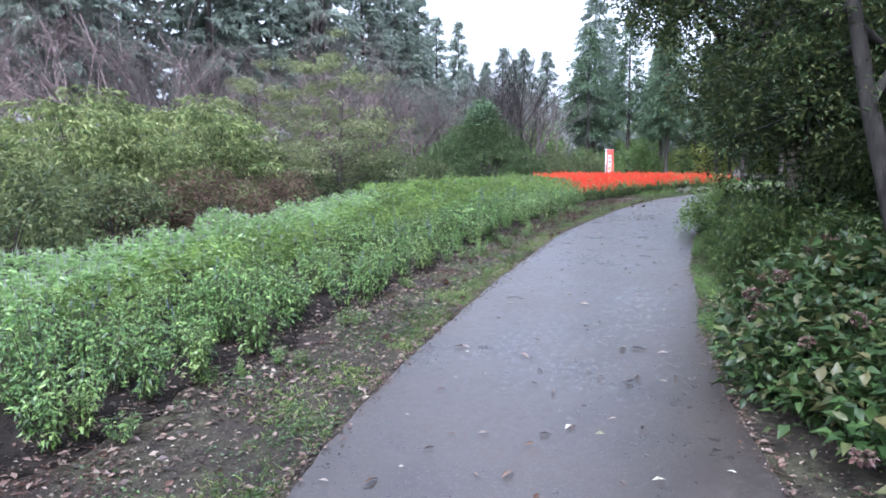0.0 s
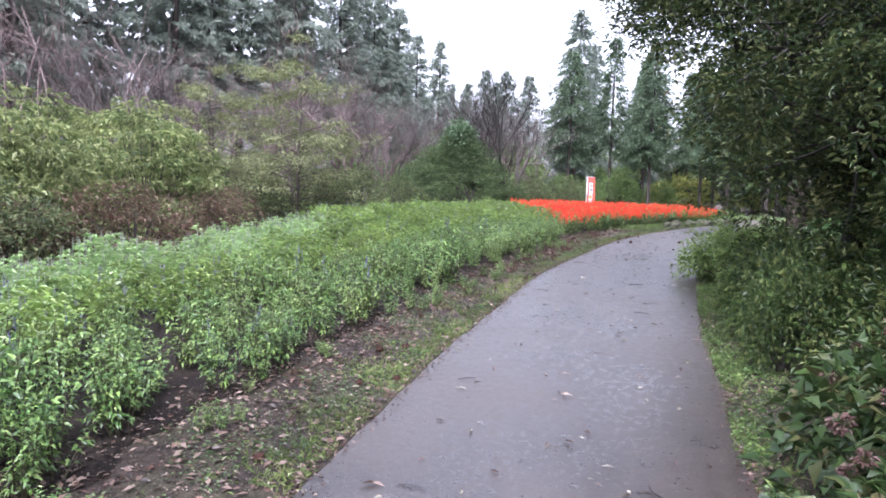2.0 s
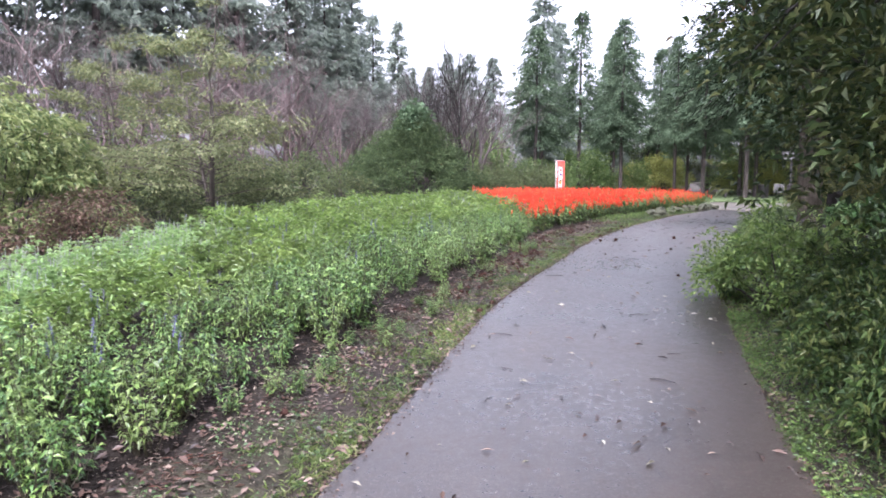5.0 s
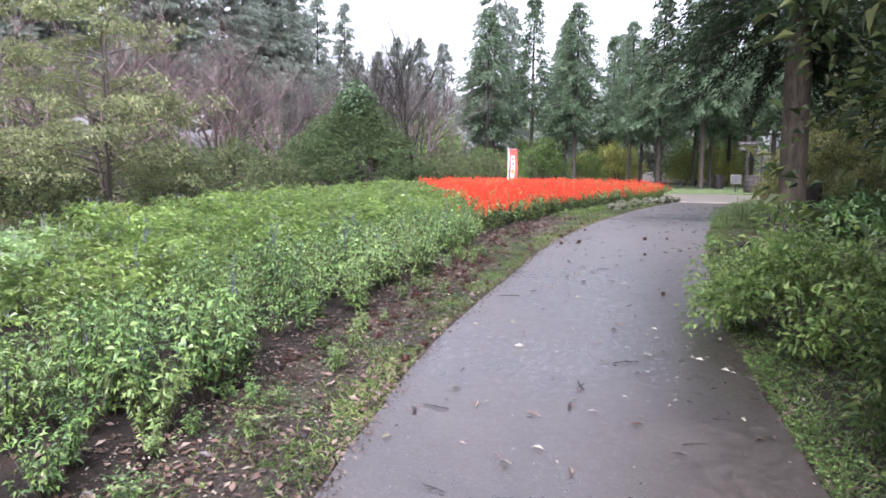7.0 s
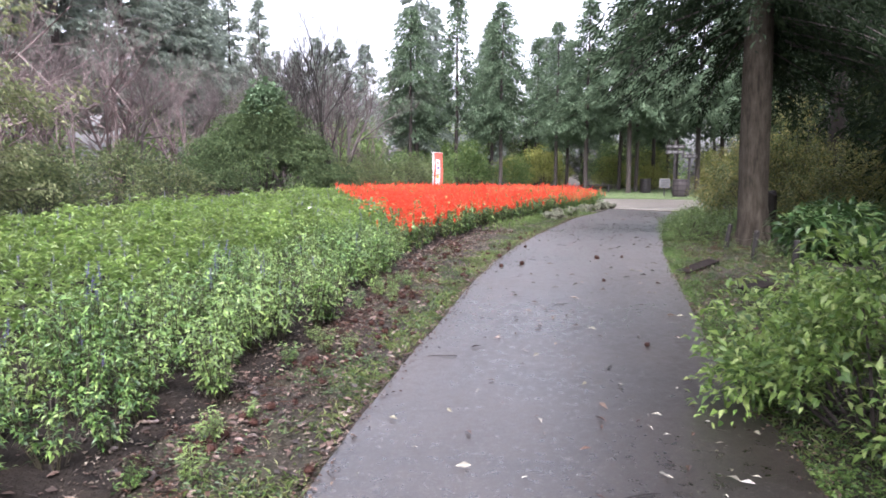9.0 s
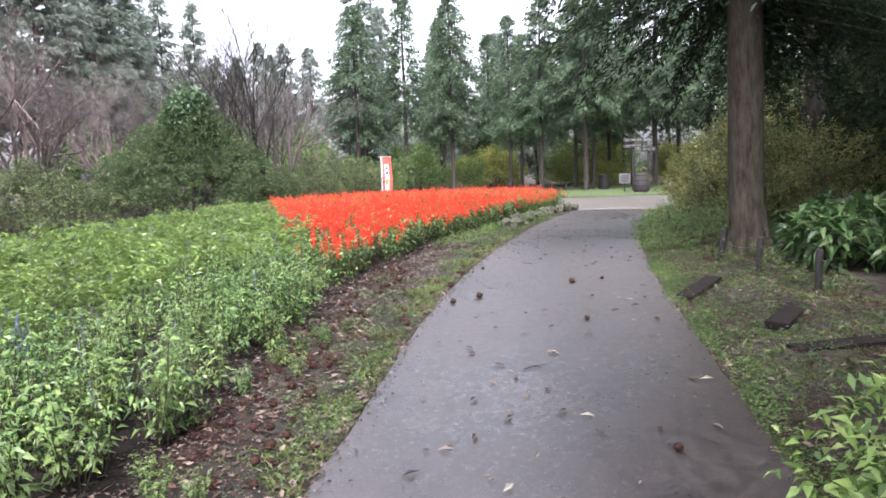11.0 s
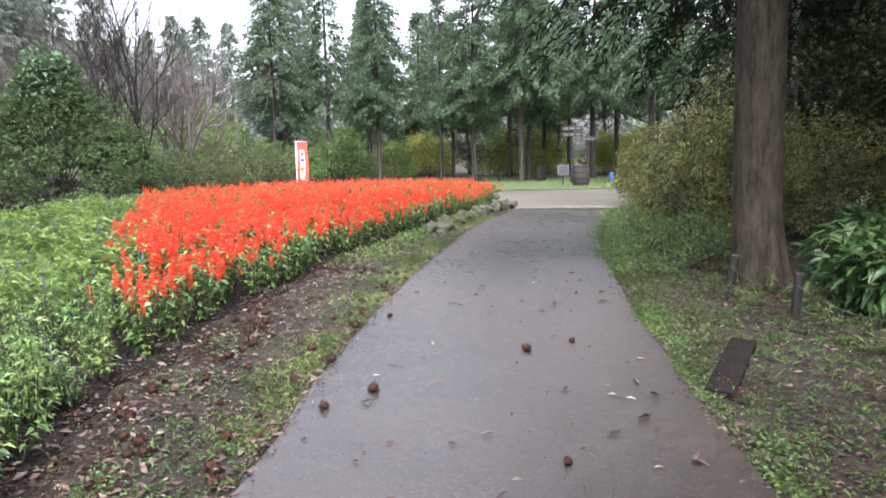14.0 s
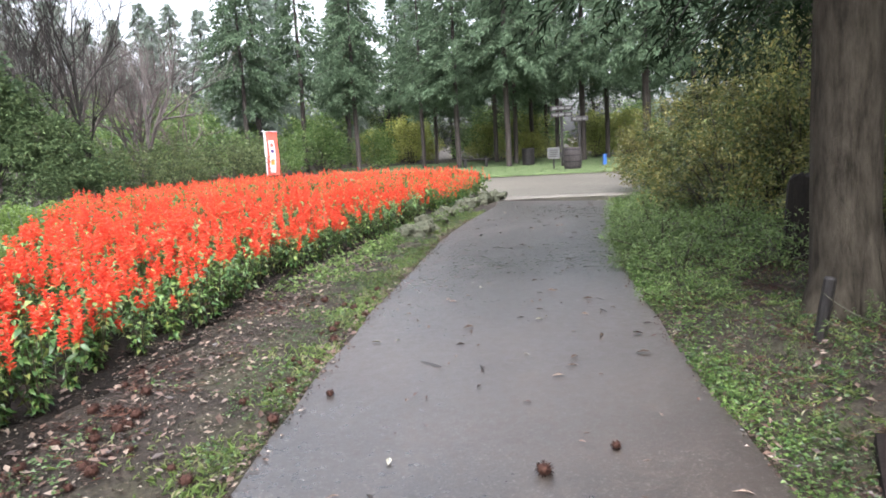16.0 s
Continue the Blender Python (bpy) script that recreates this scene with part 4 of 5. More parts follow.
    spread(y2, [(-6.6, 10.2, 1.0), (-8.6, 11.5, 1.1), (-5.9, 12.6, 0.85), (-7.2, 7.6, 1.0), (-9.6, 8.6, 1.2), (-4.2, 21.8, 0.8), (-2.2, 24.2, 0.75), (-0.6, 29.5, 0.8), (-3.6, 28, 1.0), (-6.0, 26, 1.1), (6.6, 40.5, 0.7), (8.5, 42.5, 1.0), (4.9, 39.5, 0.9), (-2.4, 33, 1.0), (-5.5, 32, 1.1), (10.2, 47, 0.9), (-12, 12, 1.3), (0.0, 38.0, 1.0), (6.5, 43, 1.0)], rng)
    y3 = shrub("russet_shrub", 303, 1.5, 1.3, 1.45, "low shrub with russet and green leaves", RUST, 0.08, 0.5, 60, 60, 0.32, "russet shrubs", twigs=20)
    spread(y3, [(-4.6, 14.2, 1.1), (-5.9, 13.4, 0.95), (-3.6, 16.4, 0.85)], rng)
    # dense dome with a vine on its crown
    d = shrub("dome_bush", 304, 3.9, 3.2, 4.1, "large dense rounded evergreen bush with a vine on top", DOME, 0.10, 0.45, 300, 120, 0.4, twigs=40, taper=0.62)
    v, r3 = Geo(), np.random.default_rng(9)
    cs, rs = lumps(r3, 0.95, 0.95, 1.2, 44, -0.28, 0.45)
    clump_leaves(v, r3, cs + np.array([0.1, -0.2, 2.75]), rs, 40, 0.16, 0.75)
    part("vine", v, VINE, d, "pale ivy-like leaves over the top")
    put(d, 1.8, 34.6, 20, 1.05)
    # clipped and wild shrubs beyond the crossing
    h1 = shrub("garden_shrub", 305, 1.7, 1.5, 2.9, "yellow-green garden shrub beyond the crossing", GARDEN, 0.14, 0.42, 60, 60, 0.4, "shrubs beyond the crossing")
    spread(h1, [(24.6, 52.5, 0.9), (28.5, 54, 1.25), (21.6, 57, 1.3), (31.5, 51, 1.1), (19.0, 56.5, 1.0), (26.0, 49.8, 0.7), (35.5, 47, 1.3), (33.5, 50.5, 1.2), (38.5, 43, 1.2), (29.5, 48.5, 0.8), (23, 60, 1.2)], rng)
    h2 = shrub("garden_shrub", 306, 1.8, 1.6, 2.7, "rounded mid-green shrub behind the scarlet bed", HEDGE, 0.15, 0.45, 60, 48, 0.42, "shrubs beyond the crossing")
    spread(h2, [(14.8, 53.6, 1.25), (17.6, 52.5, 0.95), (12.2, 51.5, 0.75), (26.6, 57, 1.3), (31, 57, 1.4), (36, 53, 1.5), (41, 46, 1.5), (41, 38, 1.5), (10.2, 50.5, 0.9), (44, 30, 1.5), (30, 62, 1.5), (16, 58, 1.2), (4, 60, 2.0), (8.5, 62, 2.1), (0, 58, 1.9), (-4.5, 54, 2.0), (12.5, 66, 2.3), (-9, 47, 1.9), (3, 52, 1.5), (7.5, 53, 1.4), (-13, 41, 1.8), (19, 70, 2.4), (25, 68, 2.3), (33, 62, 2.2)], rng)


def right_side():
    rng = np.random.default_rng(6)
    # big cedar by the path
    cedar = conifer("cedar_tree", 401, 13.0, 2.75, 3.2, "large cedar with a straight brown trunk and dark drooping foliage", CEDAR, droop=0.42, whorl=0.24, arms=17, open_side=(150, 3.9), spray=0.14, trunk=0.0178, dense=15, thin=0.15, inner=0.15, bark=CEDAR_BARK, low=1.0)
    cedar.matrix_basis = pose(*lay(9.58, 18.96), 0, -2.4, 0) @ pose(0, 0, 0, 0, 0, 40)
    roots = Geo()
    for k in range(7):
        a = k * 0.9 + 0.2
        add_tube(roots, [(math.cos(a) * 0.15, math.sin(a) * 0.15, 0.7), (math.cos(a) * 0.19, math.sin(a) * 0.19, 0.25), (math.cos(a) * 0.27, math.sin(a) * 0.27, -0.08)], [0.06, 0.085, 0.1], 9)
    part("root_flare", roots, CEDAR_BARK, cedar, smooth=True)
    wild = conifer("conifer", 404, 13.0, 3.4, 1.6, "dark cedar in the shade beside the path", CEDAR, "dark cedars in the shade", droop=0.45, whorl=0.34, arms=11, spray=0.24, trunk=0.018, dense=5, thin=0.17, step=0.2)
    # copies at (11.3, 11.4) and (8.8, 6.6) are added to block skylight
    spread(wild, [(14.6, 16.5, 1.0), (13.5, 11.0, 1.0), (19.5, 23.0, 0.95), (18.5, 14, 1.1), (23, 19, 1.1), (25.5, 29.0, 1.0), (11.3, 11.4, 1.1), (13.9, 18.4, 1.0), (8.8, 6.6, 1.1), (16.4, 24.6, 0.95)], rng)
    # leaning evergreen over the path's start
    one = broadleaf("evergreen_tree", 402, [(0.2, -0.3, -0.2), (0.05, 0.0, 0.9), (-0.12, 0.25, 2.0), (-0.3, 0.4, 3.2)], 0.12,
                    [((0.3, 2.2, 2.2), (1.5, 2.0, 1.4), 60, 0.42), ((0.6, 0.3, 3.9), (1.7, 2.0, 1.3), 50, 0.45), ((1.2, 3.6, 3.0), (1.6, 1.9, 1.8), 60, 0.45), ((1.6, 1.6, 1.6), (1.2, 2.2, 1.2), 50, 0.4)],
                    "leaning evergreen tree with grey bark and glossy dark leaves", EVERGREEN, 0.08, 0.45, 140, BARK_GREY)
    put(one, 4.25, 6.6)
    two = broadleaf("evergreen_tree", 403, [(0, 0, -0.2), (0.1, 0.1, 1.2), (0.0, 0.2, 2.6), (0.2, 0.1, 4.2)], 0.14,
                    [((-1.0, -0.3, 3.0), (1.3, 1.5, 1.7), 60, 0.42), ((0.2, 0.3, 4.6), (1.9, 1.9, 1.4), 60, 0.5), ((0.9, -0.8, 2.2), (1.5, 1.6, 1.4), 50, 0.45), ((-0.5, 3.1, 5.2), (1.1, 1.1, 0.6), 20, 0.36), ((-2.0, 0.4, 3.9), (1.0, 1.1, 0.6), 34, 0.34), ((-1.2, 2.2, 4.0), (1.0, 1.2, 0.7), 34, 0.34)],
                    "dark evergreen tree with dense glossy foliage", EVERGREEN, 0.08, 0.45, 130, BARK_GREY)
    r = np.random.default_rng(19)
    twig, big = Geo(), Geo()
    for end in ((-0.95, 2.3, 3.08), (-0.5, 2.8, 3.12), (0.1, 2.55, 3.05)):
        pts = np.array([(-0.3, 1.2, 3.7), (-0.4, 1.7, 3.3), end])
        add_tube(twig, pts, [0.02, 0.013, 0.004], 5)
        k = 16
        c = pts[2] + r.normal(0, 1, (k, 3)) * np.array([0.22, 0.22, 0.1])
        a = r.uniform(0, 6.283, k)
        L = r.uniform(0.075, 0.13, k)
        add_leaves(big, c, np.stack([np.cos(a), np.sin(a), r.uniform(-0.7, 0.1, k)], 1), L, L * 0.7, r, 0, 2, 0.35)
    part("hanging_branch", twig, BARK_GREY, two)
    part("large_leaves", big, BROADLEAF, two, "large lobed green leaves on a hanging branch")
    put(two, 5.25, 9.9)
    three = broadleaf("evergreen_tree", 405, [(0, 0, -0.2), (0.1, 0.1, 1.2), (0.0, 0.2, 3.0), (0.2, 0.1, 5.2)], 0.16,
                      [((0, 0, 1.6), (1.6, 1.6, 1.3), 40, 0.5), ((-0.3, 0.0, 3.2), (2.0, 1.9, 1.8), 60, 0.55), ((0.4, 0.6, 5.4), (2.3, 2.1, 1.9), 60, 0.6)],
                      "dark evergreen tree deep in shade", EVERGREEN, 0.17, 0.42, 40, BARK_GREY)
    put(three, 10.5, 13.2)
    # the last four copies stand mostly out of view, added to shade the path
    for x, y, a in ((8.6, 8.4, 120), (11.0, 6.0, 120), (12.6, 15.0, 200), (8.2, 4.2, 60), (15.8, 20.6, 20), (18.6, 26.2, 300), (11.0, 1.0, 10), (21.5, 26.8, 100), (6.6, 2.2, 250), (29, 59, 80), (35, 56, 160), (40, 50, 240), (27.5, 63, 10), (23.5, 66, 300), (45, 42, 60), (4.9, 0.6, 30), (4.7, 2.9, 170), (6.6, 6.6, 80), (4.4, -2.8, 220)):
        copy_thing(three, pose(*lay(x, y), 0, 0, a))
    # hydrangeas by the path
    h = shrub("hydrangea_bush", 411, 1.0, 1.2, 1.05, "hydrangea bush with large leaves and faded pink heads", HYDRANGEA, 0.125, 0.52, 70, 54, 0.27, "hydrangeas beside the path", True, 20, stem_mat=STEM, droop=0.35)
    r = np.random.default_rng(14)
    hp = unit(r.normal(0, 1, (8, 3))) * np.array([0.95, 1.1, 0.9])
    hp[:, 2] = np.abs(hp[:, 2]) * 0.8 + 0.25
    for q in hp:
        head = Geo()
        clump_leaves(head, r, q[None], np.full(1, 0.05), 60, 0.034, 0.8)
        part("flower_head", head, PINK, h, "faded pink flower head")
    put(h, 3.2, 5.3, 0)
    copy_thing(h, pose(*lay(2.75, 3.6), 0, 0, 130) @ Matrix.Diagonal((0.9, 0.9, 0.8, 1)))
    copy_thing(h, pose(*lay(3.75, 6.3), 0, 0, 220) @ Matrix.Diagonal((0.6, 0.6, 0.85, 1)))
    copy_thing(h, pose(*lay(2.68, 4.5), 0, 0, 300) @ Matrix.Diagonal((0.75, 0.75, 0.75, 1)))
    # fine-leaved shrubs at the path's edge
    s = shrub("fine_shrub", 412, 0.9, 1.1, 0.95, "fine-leaved green shrub at the path's edge", FINEBUSH, 0.06, 0.45, 55, 70, 0.24, "fine-leaved shrubs", False, 16)
    spread(s, [(4.95, 10.4, 0.85), (5.9, 11.2, 1.0), (5.4, 8.0, 1.3), (4.6, 6.4, 1.3), (4.5, 4.6, 1.3), (6.4, 10.2, 1.4), (4.2, 3.2, 1.2), (3.45, 5.9, 0.6)], rng)
    # mid-green shrubs between the path and the evergreens
    mid = shrub("leafy_shrub", 417, 1.0, 1.05, 1.15, "mid-green leafy shrub between the path and the trees", MIDBUSH, 0.085, 0.42, 80, 62, 0.24, "leafy shrubs along the path", False, 18, droop=0.3)
    spread(mid, [(3.85, 6.5, 0.85), (4.2, 7.6, 0.95), (4.7, 8.9, 0.95), (4.9, 10.2, 0.8)], rng)
    for x, y, a, sx in ((3.5, 7.8, 20, 0.6), (3.85, 8.6, 110, 0.65), (4.15, 9.4, 200, 0.7), (4.5, 10.2, 290, 0.72)):
        copy_thing(mid, pose(*lay(x, y), 0, 0, a) @ Matrix.Diagonal((sx, sx, 1.15, 1)))
    # light green bush
    b = shrub("green_bush", 413, 1.15, 1.35, 1.15, "bright green leafy bush overhanging the path's edge", LIGHTBUSH, 0.078, 0.42, 95, 84, 0.22, "", True, 18, droop=0.25)
    put(b, 5.08, 12.2, 10, 0.88, 0.98)
    copy_thing(b, pose(*lay(6.1, 11.7), 0, 0, 140) @ Matrix.Diagonal((0.9, 0.9, 0.85, 1)))
    # broad dark leaves round the cedar's foot
    k = shrub("aucuba_bush", 414, 0.8, 0.8, 0.85, "bush with long dark green leaves at the cedar's foot", AUCUBA, 0.19, 0.34, 26, 36, 0.3, "", 2, 12, stem_mat=STEM, droop=0.55)
    put(k, 9.75, 17.6, 0)
    copy_thing(k, pose(*lay(10.8, 18.4), 0, 0, 100))
    # olive shrubs beyond the cedar
    o = shrub("olive_shrub", 415, 1.7, 1.7, 2.5, "tall olive-green shrub with small glossy leaves", OLIVE, 0.085, 0.42, 120, 66, 0.3, "olive shrubs by the path", twigs=24)
    spread(o, [(12.8, 23.0, 0.85), (14.3, 25.0, 0.95), (12.6, 20.6, 0.8), (15.6, 27.4, 0.85), (16.6, 22.5, 1.1), (17.6, 26.0, 0.85), (15, 20, 1.0)], rng)
    tall = []
    for k in range(4):
        g, _ = salvia_mesh(90 + k, 0, 6, 0.42)
        tall.append((g.only(1).mesh("weed_stems", [STEM]), g.only(0).mesh("foliage", [WEED], True)))
    for _ in range(120):
        y = rng.uniform(14.5, 25)
        x = right_edge(y) + 0.22 + rng.uniform(0, 1) ** 1.2 * 1.7
        if math.hypot(x - 9.55, y - 18.96) < 0.4 or (6.4 < x < 8.2 and y < 17.8):
            continue
        pick, sx = tall[int(rng.integers(0, 4))], rng.uniform(0.3, 0.8) * (0.5 + 0.5 * min(1, x - right_edge(y)))
        ob = new("weed_plant", pick[0])
        new("foliage", pick[1]).parent = ob
        ob.matrix_basis = pose(*lay(x, y), rng.uniform(-12, 12), rng.uniform(-12, 12), rng.uniform(0, 360)) @ Matrix.Diagonal((sx, sx, sx, 1))
        tagged(ob, "upright leafy green weed on the shaded verge", "weed", "weeds on the shaded verge")
    for x, y, a, sx, sz in ((13.3, 22.3, 70, 0.9, 1.4), (15.0, 25.2, 190, 0.95, 1.5)):
        copy_thing(o, pose(*lay(x, y), 0, 0, a) @ Matrix.Diagonal((sx, sx, sz, 1)))
    w = shrub("weed_clump", 416, 0.7, 0.8, 0.5, "loose clump of leafy weeds", WEED_PALE, 0.05, 0.4, 34, 44, 0.18, "weed clumps on the verge", True, 12, stem_mat=STEM)
    spread(w, [(9.5, 20.6, 0.9), (10.2, 21.6, 1.0), (11.2, 22.9, 1.0), (12.4, 24.4, 0.9), (10.6, 20.4, 1.0), (11.9, 22.2, 1.1), (13.6, 25.5, 0.8), (8.9, 19.9, 0.6), (9.6, 21.2, 0.6), (10.4, 22.4, 0.65), (11.6, 23.8, 0.7), (12.8, 25.2, 0.7), (11.0, 21.4, 1.1)], rng)


trees()
right_side()


# ---- verge growth and litter ----
def verge():
    rng = np.random.default_rng(31)
    # grass blades in patches on both verges
    g = Geo()
    n = 80000
    y = rng.uniform(1.5, 27, n)
    left = rng.random(n) < 0.52
    xl = left_edge(y) - np.abs(rng.normal(0, 1, n)) * 0.42 - 0.02
    xr = right_edge(y) + rng.uniform(0.0, 1, n) ** 1.4 * 2.2 + 0.02
    x = np.where(left, xl, xr)
    patch = np.sin(x * 3.1 + 1.7 * np.sin(y * 0.9)) * np.sin(y * 1.9 + x) + 0.5 * np.sin(y * 6.1 + x * 5.0) + rng.normal(0, 0.35, n)
    keep = (patch > np.where(left, 0.55 - 0.2 * smooth(4, 12, y) - 0.8 * smooth(0.5, 0.1, left_edge(y) - x) * smooth(4, 9, y), np.where(y < 5, 1.1, 0.3 - 1.3 * smooth(0.8, 0.2, x - right_edge(y)) * smooth(7, 9, y) * (1 - smooth(13, 15, y))))) & ((x > bed_edge(y) + 0.25) | ~left)
    x, y = x[keep], y[keep]
    m = len(x)
    a = rng.uniform(0, 6.283, m)
    d = np.stack([np.cos(a) * 0.6, np.sin(a) * 0.6, rng.uniform(0.35, 1.1, m)], 1)
    L = rng.uniform(0.02, 0.06, m)
    add_leaves(g, np.stack([x, y, ground_z(x, y) - 0.004], 1), d, L, L * 0.13 + 0.002, rng, 0, False, 0.3)
    tagged(part("verge_grass", g, GRASS), "short patchy grass and weeds on the verges", "grass", kind="stuff")
    # tufts of longer grass and leafy weeds, each from its own root
    for name, mat_, label, cat, count, lo, hi, wide, seed in (
            ("grass_tufts", GRASS, "tufts of longer damp grass on the verges", "grass", 2400, 0.03, 0.075, 0.06, 61),
            ("leafy_weeds", CLOVER, "low leafy weeds in rosettes on the verges", "weeds", 3000, 0.016, 0.036, 0.6, 62)):
        r = np.random.default_rng(seed)
        cy = r.uniform(2.0, 27, count)
        lf = r.random(count) < 0.26
        cx = np.where(lf, left_edge(cy) - 0.03 - np.abs(r.normal(0, 0.3, count)), right_edge(cy) + 0.04 + r.uniform(0, 1, count) ** 1.3 * 2.3)
        drift = np.sin(cx * 2.3 + 1.5 * np.sin(cy * 0.8)) * np.sin(cy * 1.6 + cx * 0.7) + r.normal(0, 0.35, count)
        ok = (drift > np.where(lf, 0.1, -0.3)) & (~lf | (cx > bed_edge(cy) + 0.3)) & (lf | (cy > 5.2))
        cx, cy, lf = cx[ok], cy[ok], lf[ok]
        each = 13
        size = np.repeat(r.uniform(0.55, 1.25, len(cx)) * np.where(lf, 0.7, 1.0), each)
        px = np.repeat(cx, each) + r.normal(0, 0.022, len(cx) * each)
        py = np.repeat(cy, each) + r.normal(0, 0.022, len(cx) * each)
        on = (px < left_edge(py)) | (px > right_edge(py))
        px, py, size = px[on], py[on], size[on]
        a = r.uniform(0, 6.283, len(px))
        up = r.uniform(0.5, 1.6, len(px)) if wide < 0.2 else r.uniform(0.05, 0.9, len(px))
        L = r.uniform(lo, hi, len(px)) * size
        lift = 0 if wide < 0.2 else r.uniform(0.0, 0.05, len(px)) * size
        g = Geo()
        add_leaves(g, np.stack([px, py, ground_z(px, py) - 0.003 + lift], 1), np.stack([np.cos(a), np.sin(a), up], 1), L, L * wide + 0.001, r, 0, False, 0.35)
        tagged(part(name, g, mat_), label, cat, kind="stuff")
    # small round-leaved weeds in drifts
    g = Geo()
    n = 80000
    y = rng.uniform(1.5, 27, n)
    left = rng.random(n) < 0.45
    x = np.where(left, left_edge(y) - rng.uniform(0.0, 1.2, n), right_edge(y) + rng.uniform(0.02, 2.4, n))
    patch = np.sin(x * 4.3 + y + 2 * np.sin(y * 0.7)) * np.sin(y * 3.3 - x * 1.2) + 0.4 * np.sin(x * 9 + y * 7) + rng.normal(0, 0.25, n)
    keep = (patch > np.where(left, 0.4, np.where(y < 5, 0.8, np.where(y > 13, 0.15, 0.0)))) & ((x > bed_edge(y)) | ~left)
    x, y = x[keep], y[keep]
    m = len(x)
    a = rng.uniform(0, 6.283, m)
    d = np.stack([np.cos(a), np.sin(a), rng.uniform(0.0, 0.5, m)], 1)
    L = rng.uniform(0.011, 0.03, m)
    add_leaves(g, np.stack([x, y, ground_z(x, y) + rng.uniform(0.004, 0.05, m)], 1), d, L, L * 0.7, rng, 0, False, 0.2)
    m = 22000
    y = rng.uniform(6.0, 26.5, m)
    x = right_edge(y) - 0.015 + np.abs(rng.normal(0, 0.2, m))
    lush = np.sin(y * 2.7 + x * 2.0) * np.sin(y * 1.1) + 0.6 * np.sin(y * 7.3 - x * 6.0) + rng.normal(0, 0.5, m)
    x, y = x[lush > -0.35], y[lush > -0.35]
    a = rng.uniform(0, 6.283, len(x))
    L = rng.uniform(0.012, 0.028, len(x))
    add_leaves(g, np.stack([x, y, ground_z(x, y) + rng.uniform(0.015, 0.055, len(x))], 1), np.stack([np.cos(a), np.sin(a), rng.uniform(-0.1, 0.4, len(x))], 1), L, L * 0.8, rng, 1, False, 0.15)
    tagged(part("verge_weeds", g, [CLOVER, CLOVER_LIGHT]), "drifts of small round-leaved weeds on the verges", "weeds", kind="stuff")
    # lawn beyond the crossing
    g = Geo()
    n = 14000
    x, y = rng.uniform(14, 40, n), rng.uniform(33, 54, n)
    far = 36.4 - (x - 14.4) * 0.31
    keep = y > far + 0.4
    x, y = x[keep], y[keep]
    a = rng.uniform(0, 6.283, len(x))
    d = np.stack([np.cos(a), np.sin(a), rng.uniform(0.3, 1.0, len(x))], 1)
    L = rng.uniform(0.05, 0.1, len(x))
    add_leaves(g, np.stack([x, y, ground_z(x, y)], 1), d, L, L * 0.25, rng, 0, False, 0.3)
    tagged(part("lawn_grass", g, CLOVER), "short green grass beyond the gravel crossing", "grass", kind="stuff")
    # dead leaves on the verges and under the plants
    g = Geo()
    n = 20000
    y = rng.uniform(1.5, 26, n)
    left = rng.random(n) < 0.6
    x = np.where(left, bed_edge(y) + rng.normal(0.3, 0.42, n), right_edge(y) + rng.uniform(0.05, 2.6, n))
    edge = rng.random(n) < 0.2
    x = np.where(edge, np.where(left, left_edge(y) - np.abs(rng.normal(0.02, 0.06, n)), right_edge(y) + np.abs(rng.normal(0.02, 0.06, n))), x)
    keep = (x < left_edge(y) - 0.02) | (x > right_edge(y) + 0.02)
    x, y = x[keep], y[keep]
    a = rng.uniform(0, 6.283, len(x))
    d = np.stack([np.cos(a), np.sin(a), rng.uniform(-0.05, 0.25, len(x))], 1)
    L = rng.uniform(0.02, 0.07, len(x))
    add_leaves(g, np.stack([x, y, ground_z(x, y) + 0.01 + 0.014 * (x < bed_edge(y) + 0.15)], 1), d, L, L * 0.5, rng, 0, False, -0.1)
    tagged(part("dead_leaves", g, LITTER), "brown dead leaves on bare soil", "leaf litter", kind="stuff")
    # crumbs of soil, bark and broken leaf
    g = Geo()
    n = 26000
    y = rng.uniform(1.8, 24, n)
    left = rng.random(n) < 0.62
    x = np.where(left, left_edge(y) - rng.uniform(0.0, 1.0, n) ** 0.8 * (left_edge(y) - bed_edge(y) + 0.25), right_edge(y) + rng.uniform(0, 1, n) ** 1.3 * 2.4)
    keep = (x < left_edge(y)) | (x > right_edge(y))
    x, y = x[keep], y[keep]
    a = rng.uniform(0, 6.283, len(x))
    d = np.stack([np.cos(a), np.sin(a), rng.uniform(-0.1, 0.5, len(x))], 1)
    L = rng.uniform(0.008, 0.03, len(x))
    add_leaves(g, np.stack([x, y, ground_z(x, y) + 0.004 + 0.016 * (x < bed_edge(y) + 0.15)], 1), d, L, L * 0.55, rng, 0, False, 0.0, 0.5)
    m = 5200
    y = rng.uniform(2, 26, m)
    side = rng.random(m) < 0.6
    x = np.where(side, left_edge(y) + rng.normal(0.0, 0.05, m), right_edge(y) + rng.normal(0.01, 0.04, m))
    a = rng.uniform(0, 6.283, m)
    L = rng.uniform(0.008, 0.03, m)
    add_leaves(g, np.stack([x, y, ground_z(x, y) + 0.022], 1), np.stack([np.cos(a), np.sin(a), rng.uniform(-0.1, 0.4, m)], 1), L, L * 0.6, rng, 1, False, 0.0, 0.5)
    tagged(part("soil_crumbs", g, [CRUMB, LITTER]), "crumbs of soil, bark and broken leaf", "litter", kind="stuff")
    # red-brown needle sprays
    g = Geo()
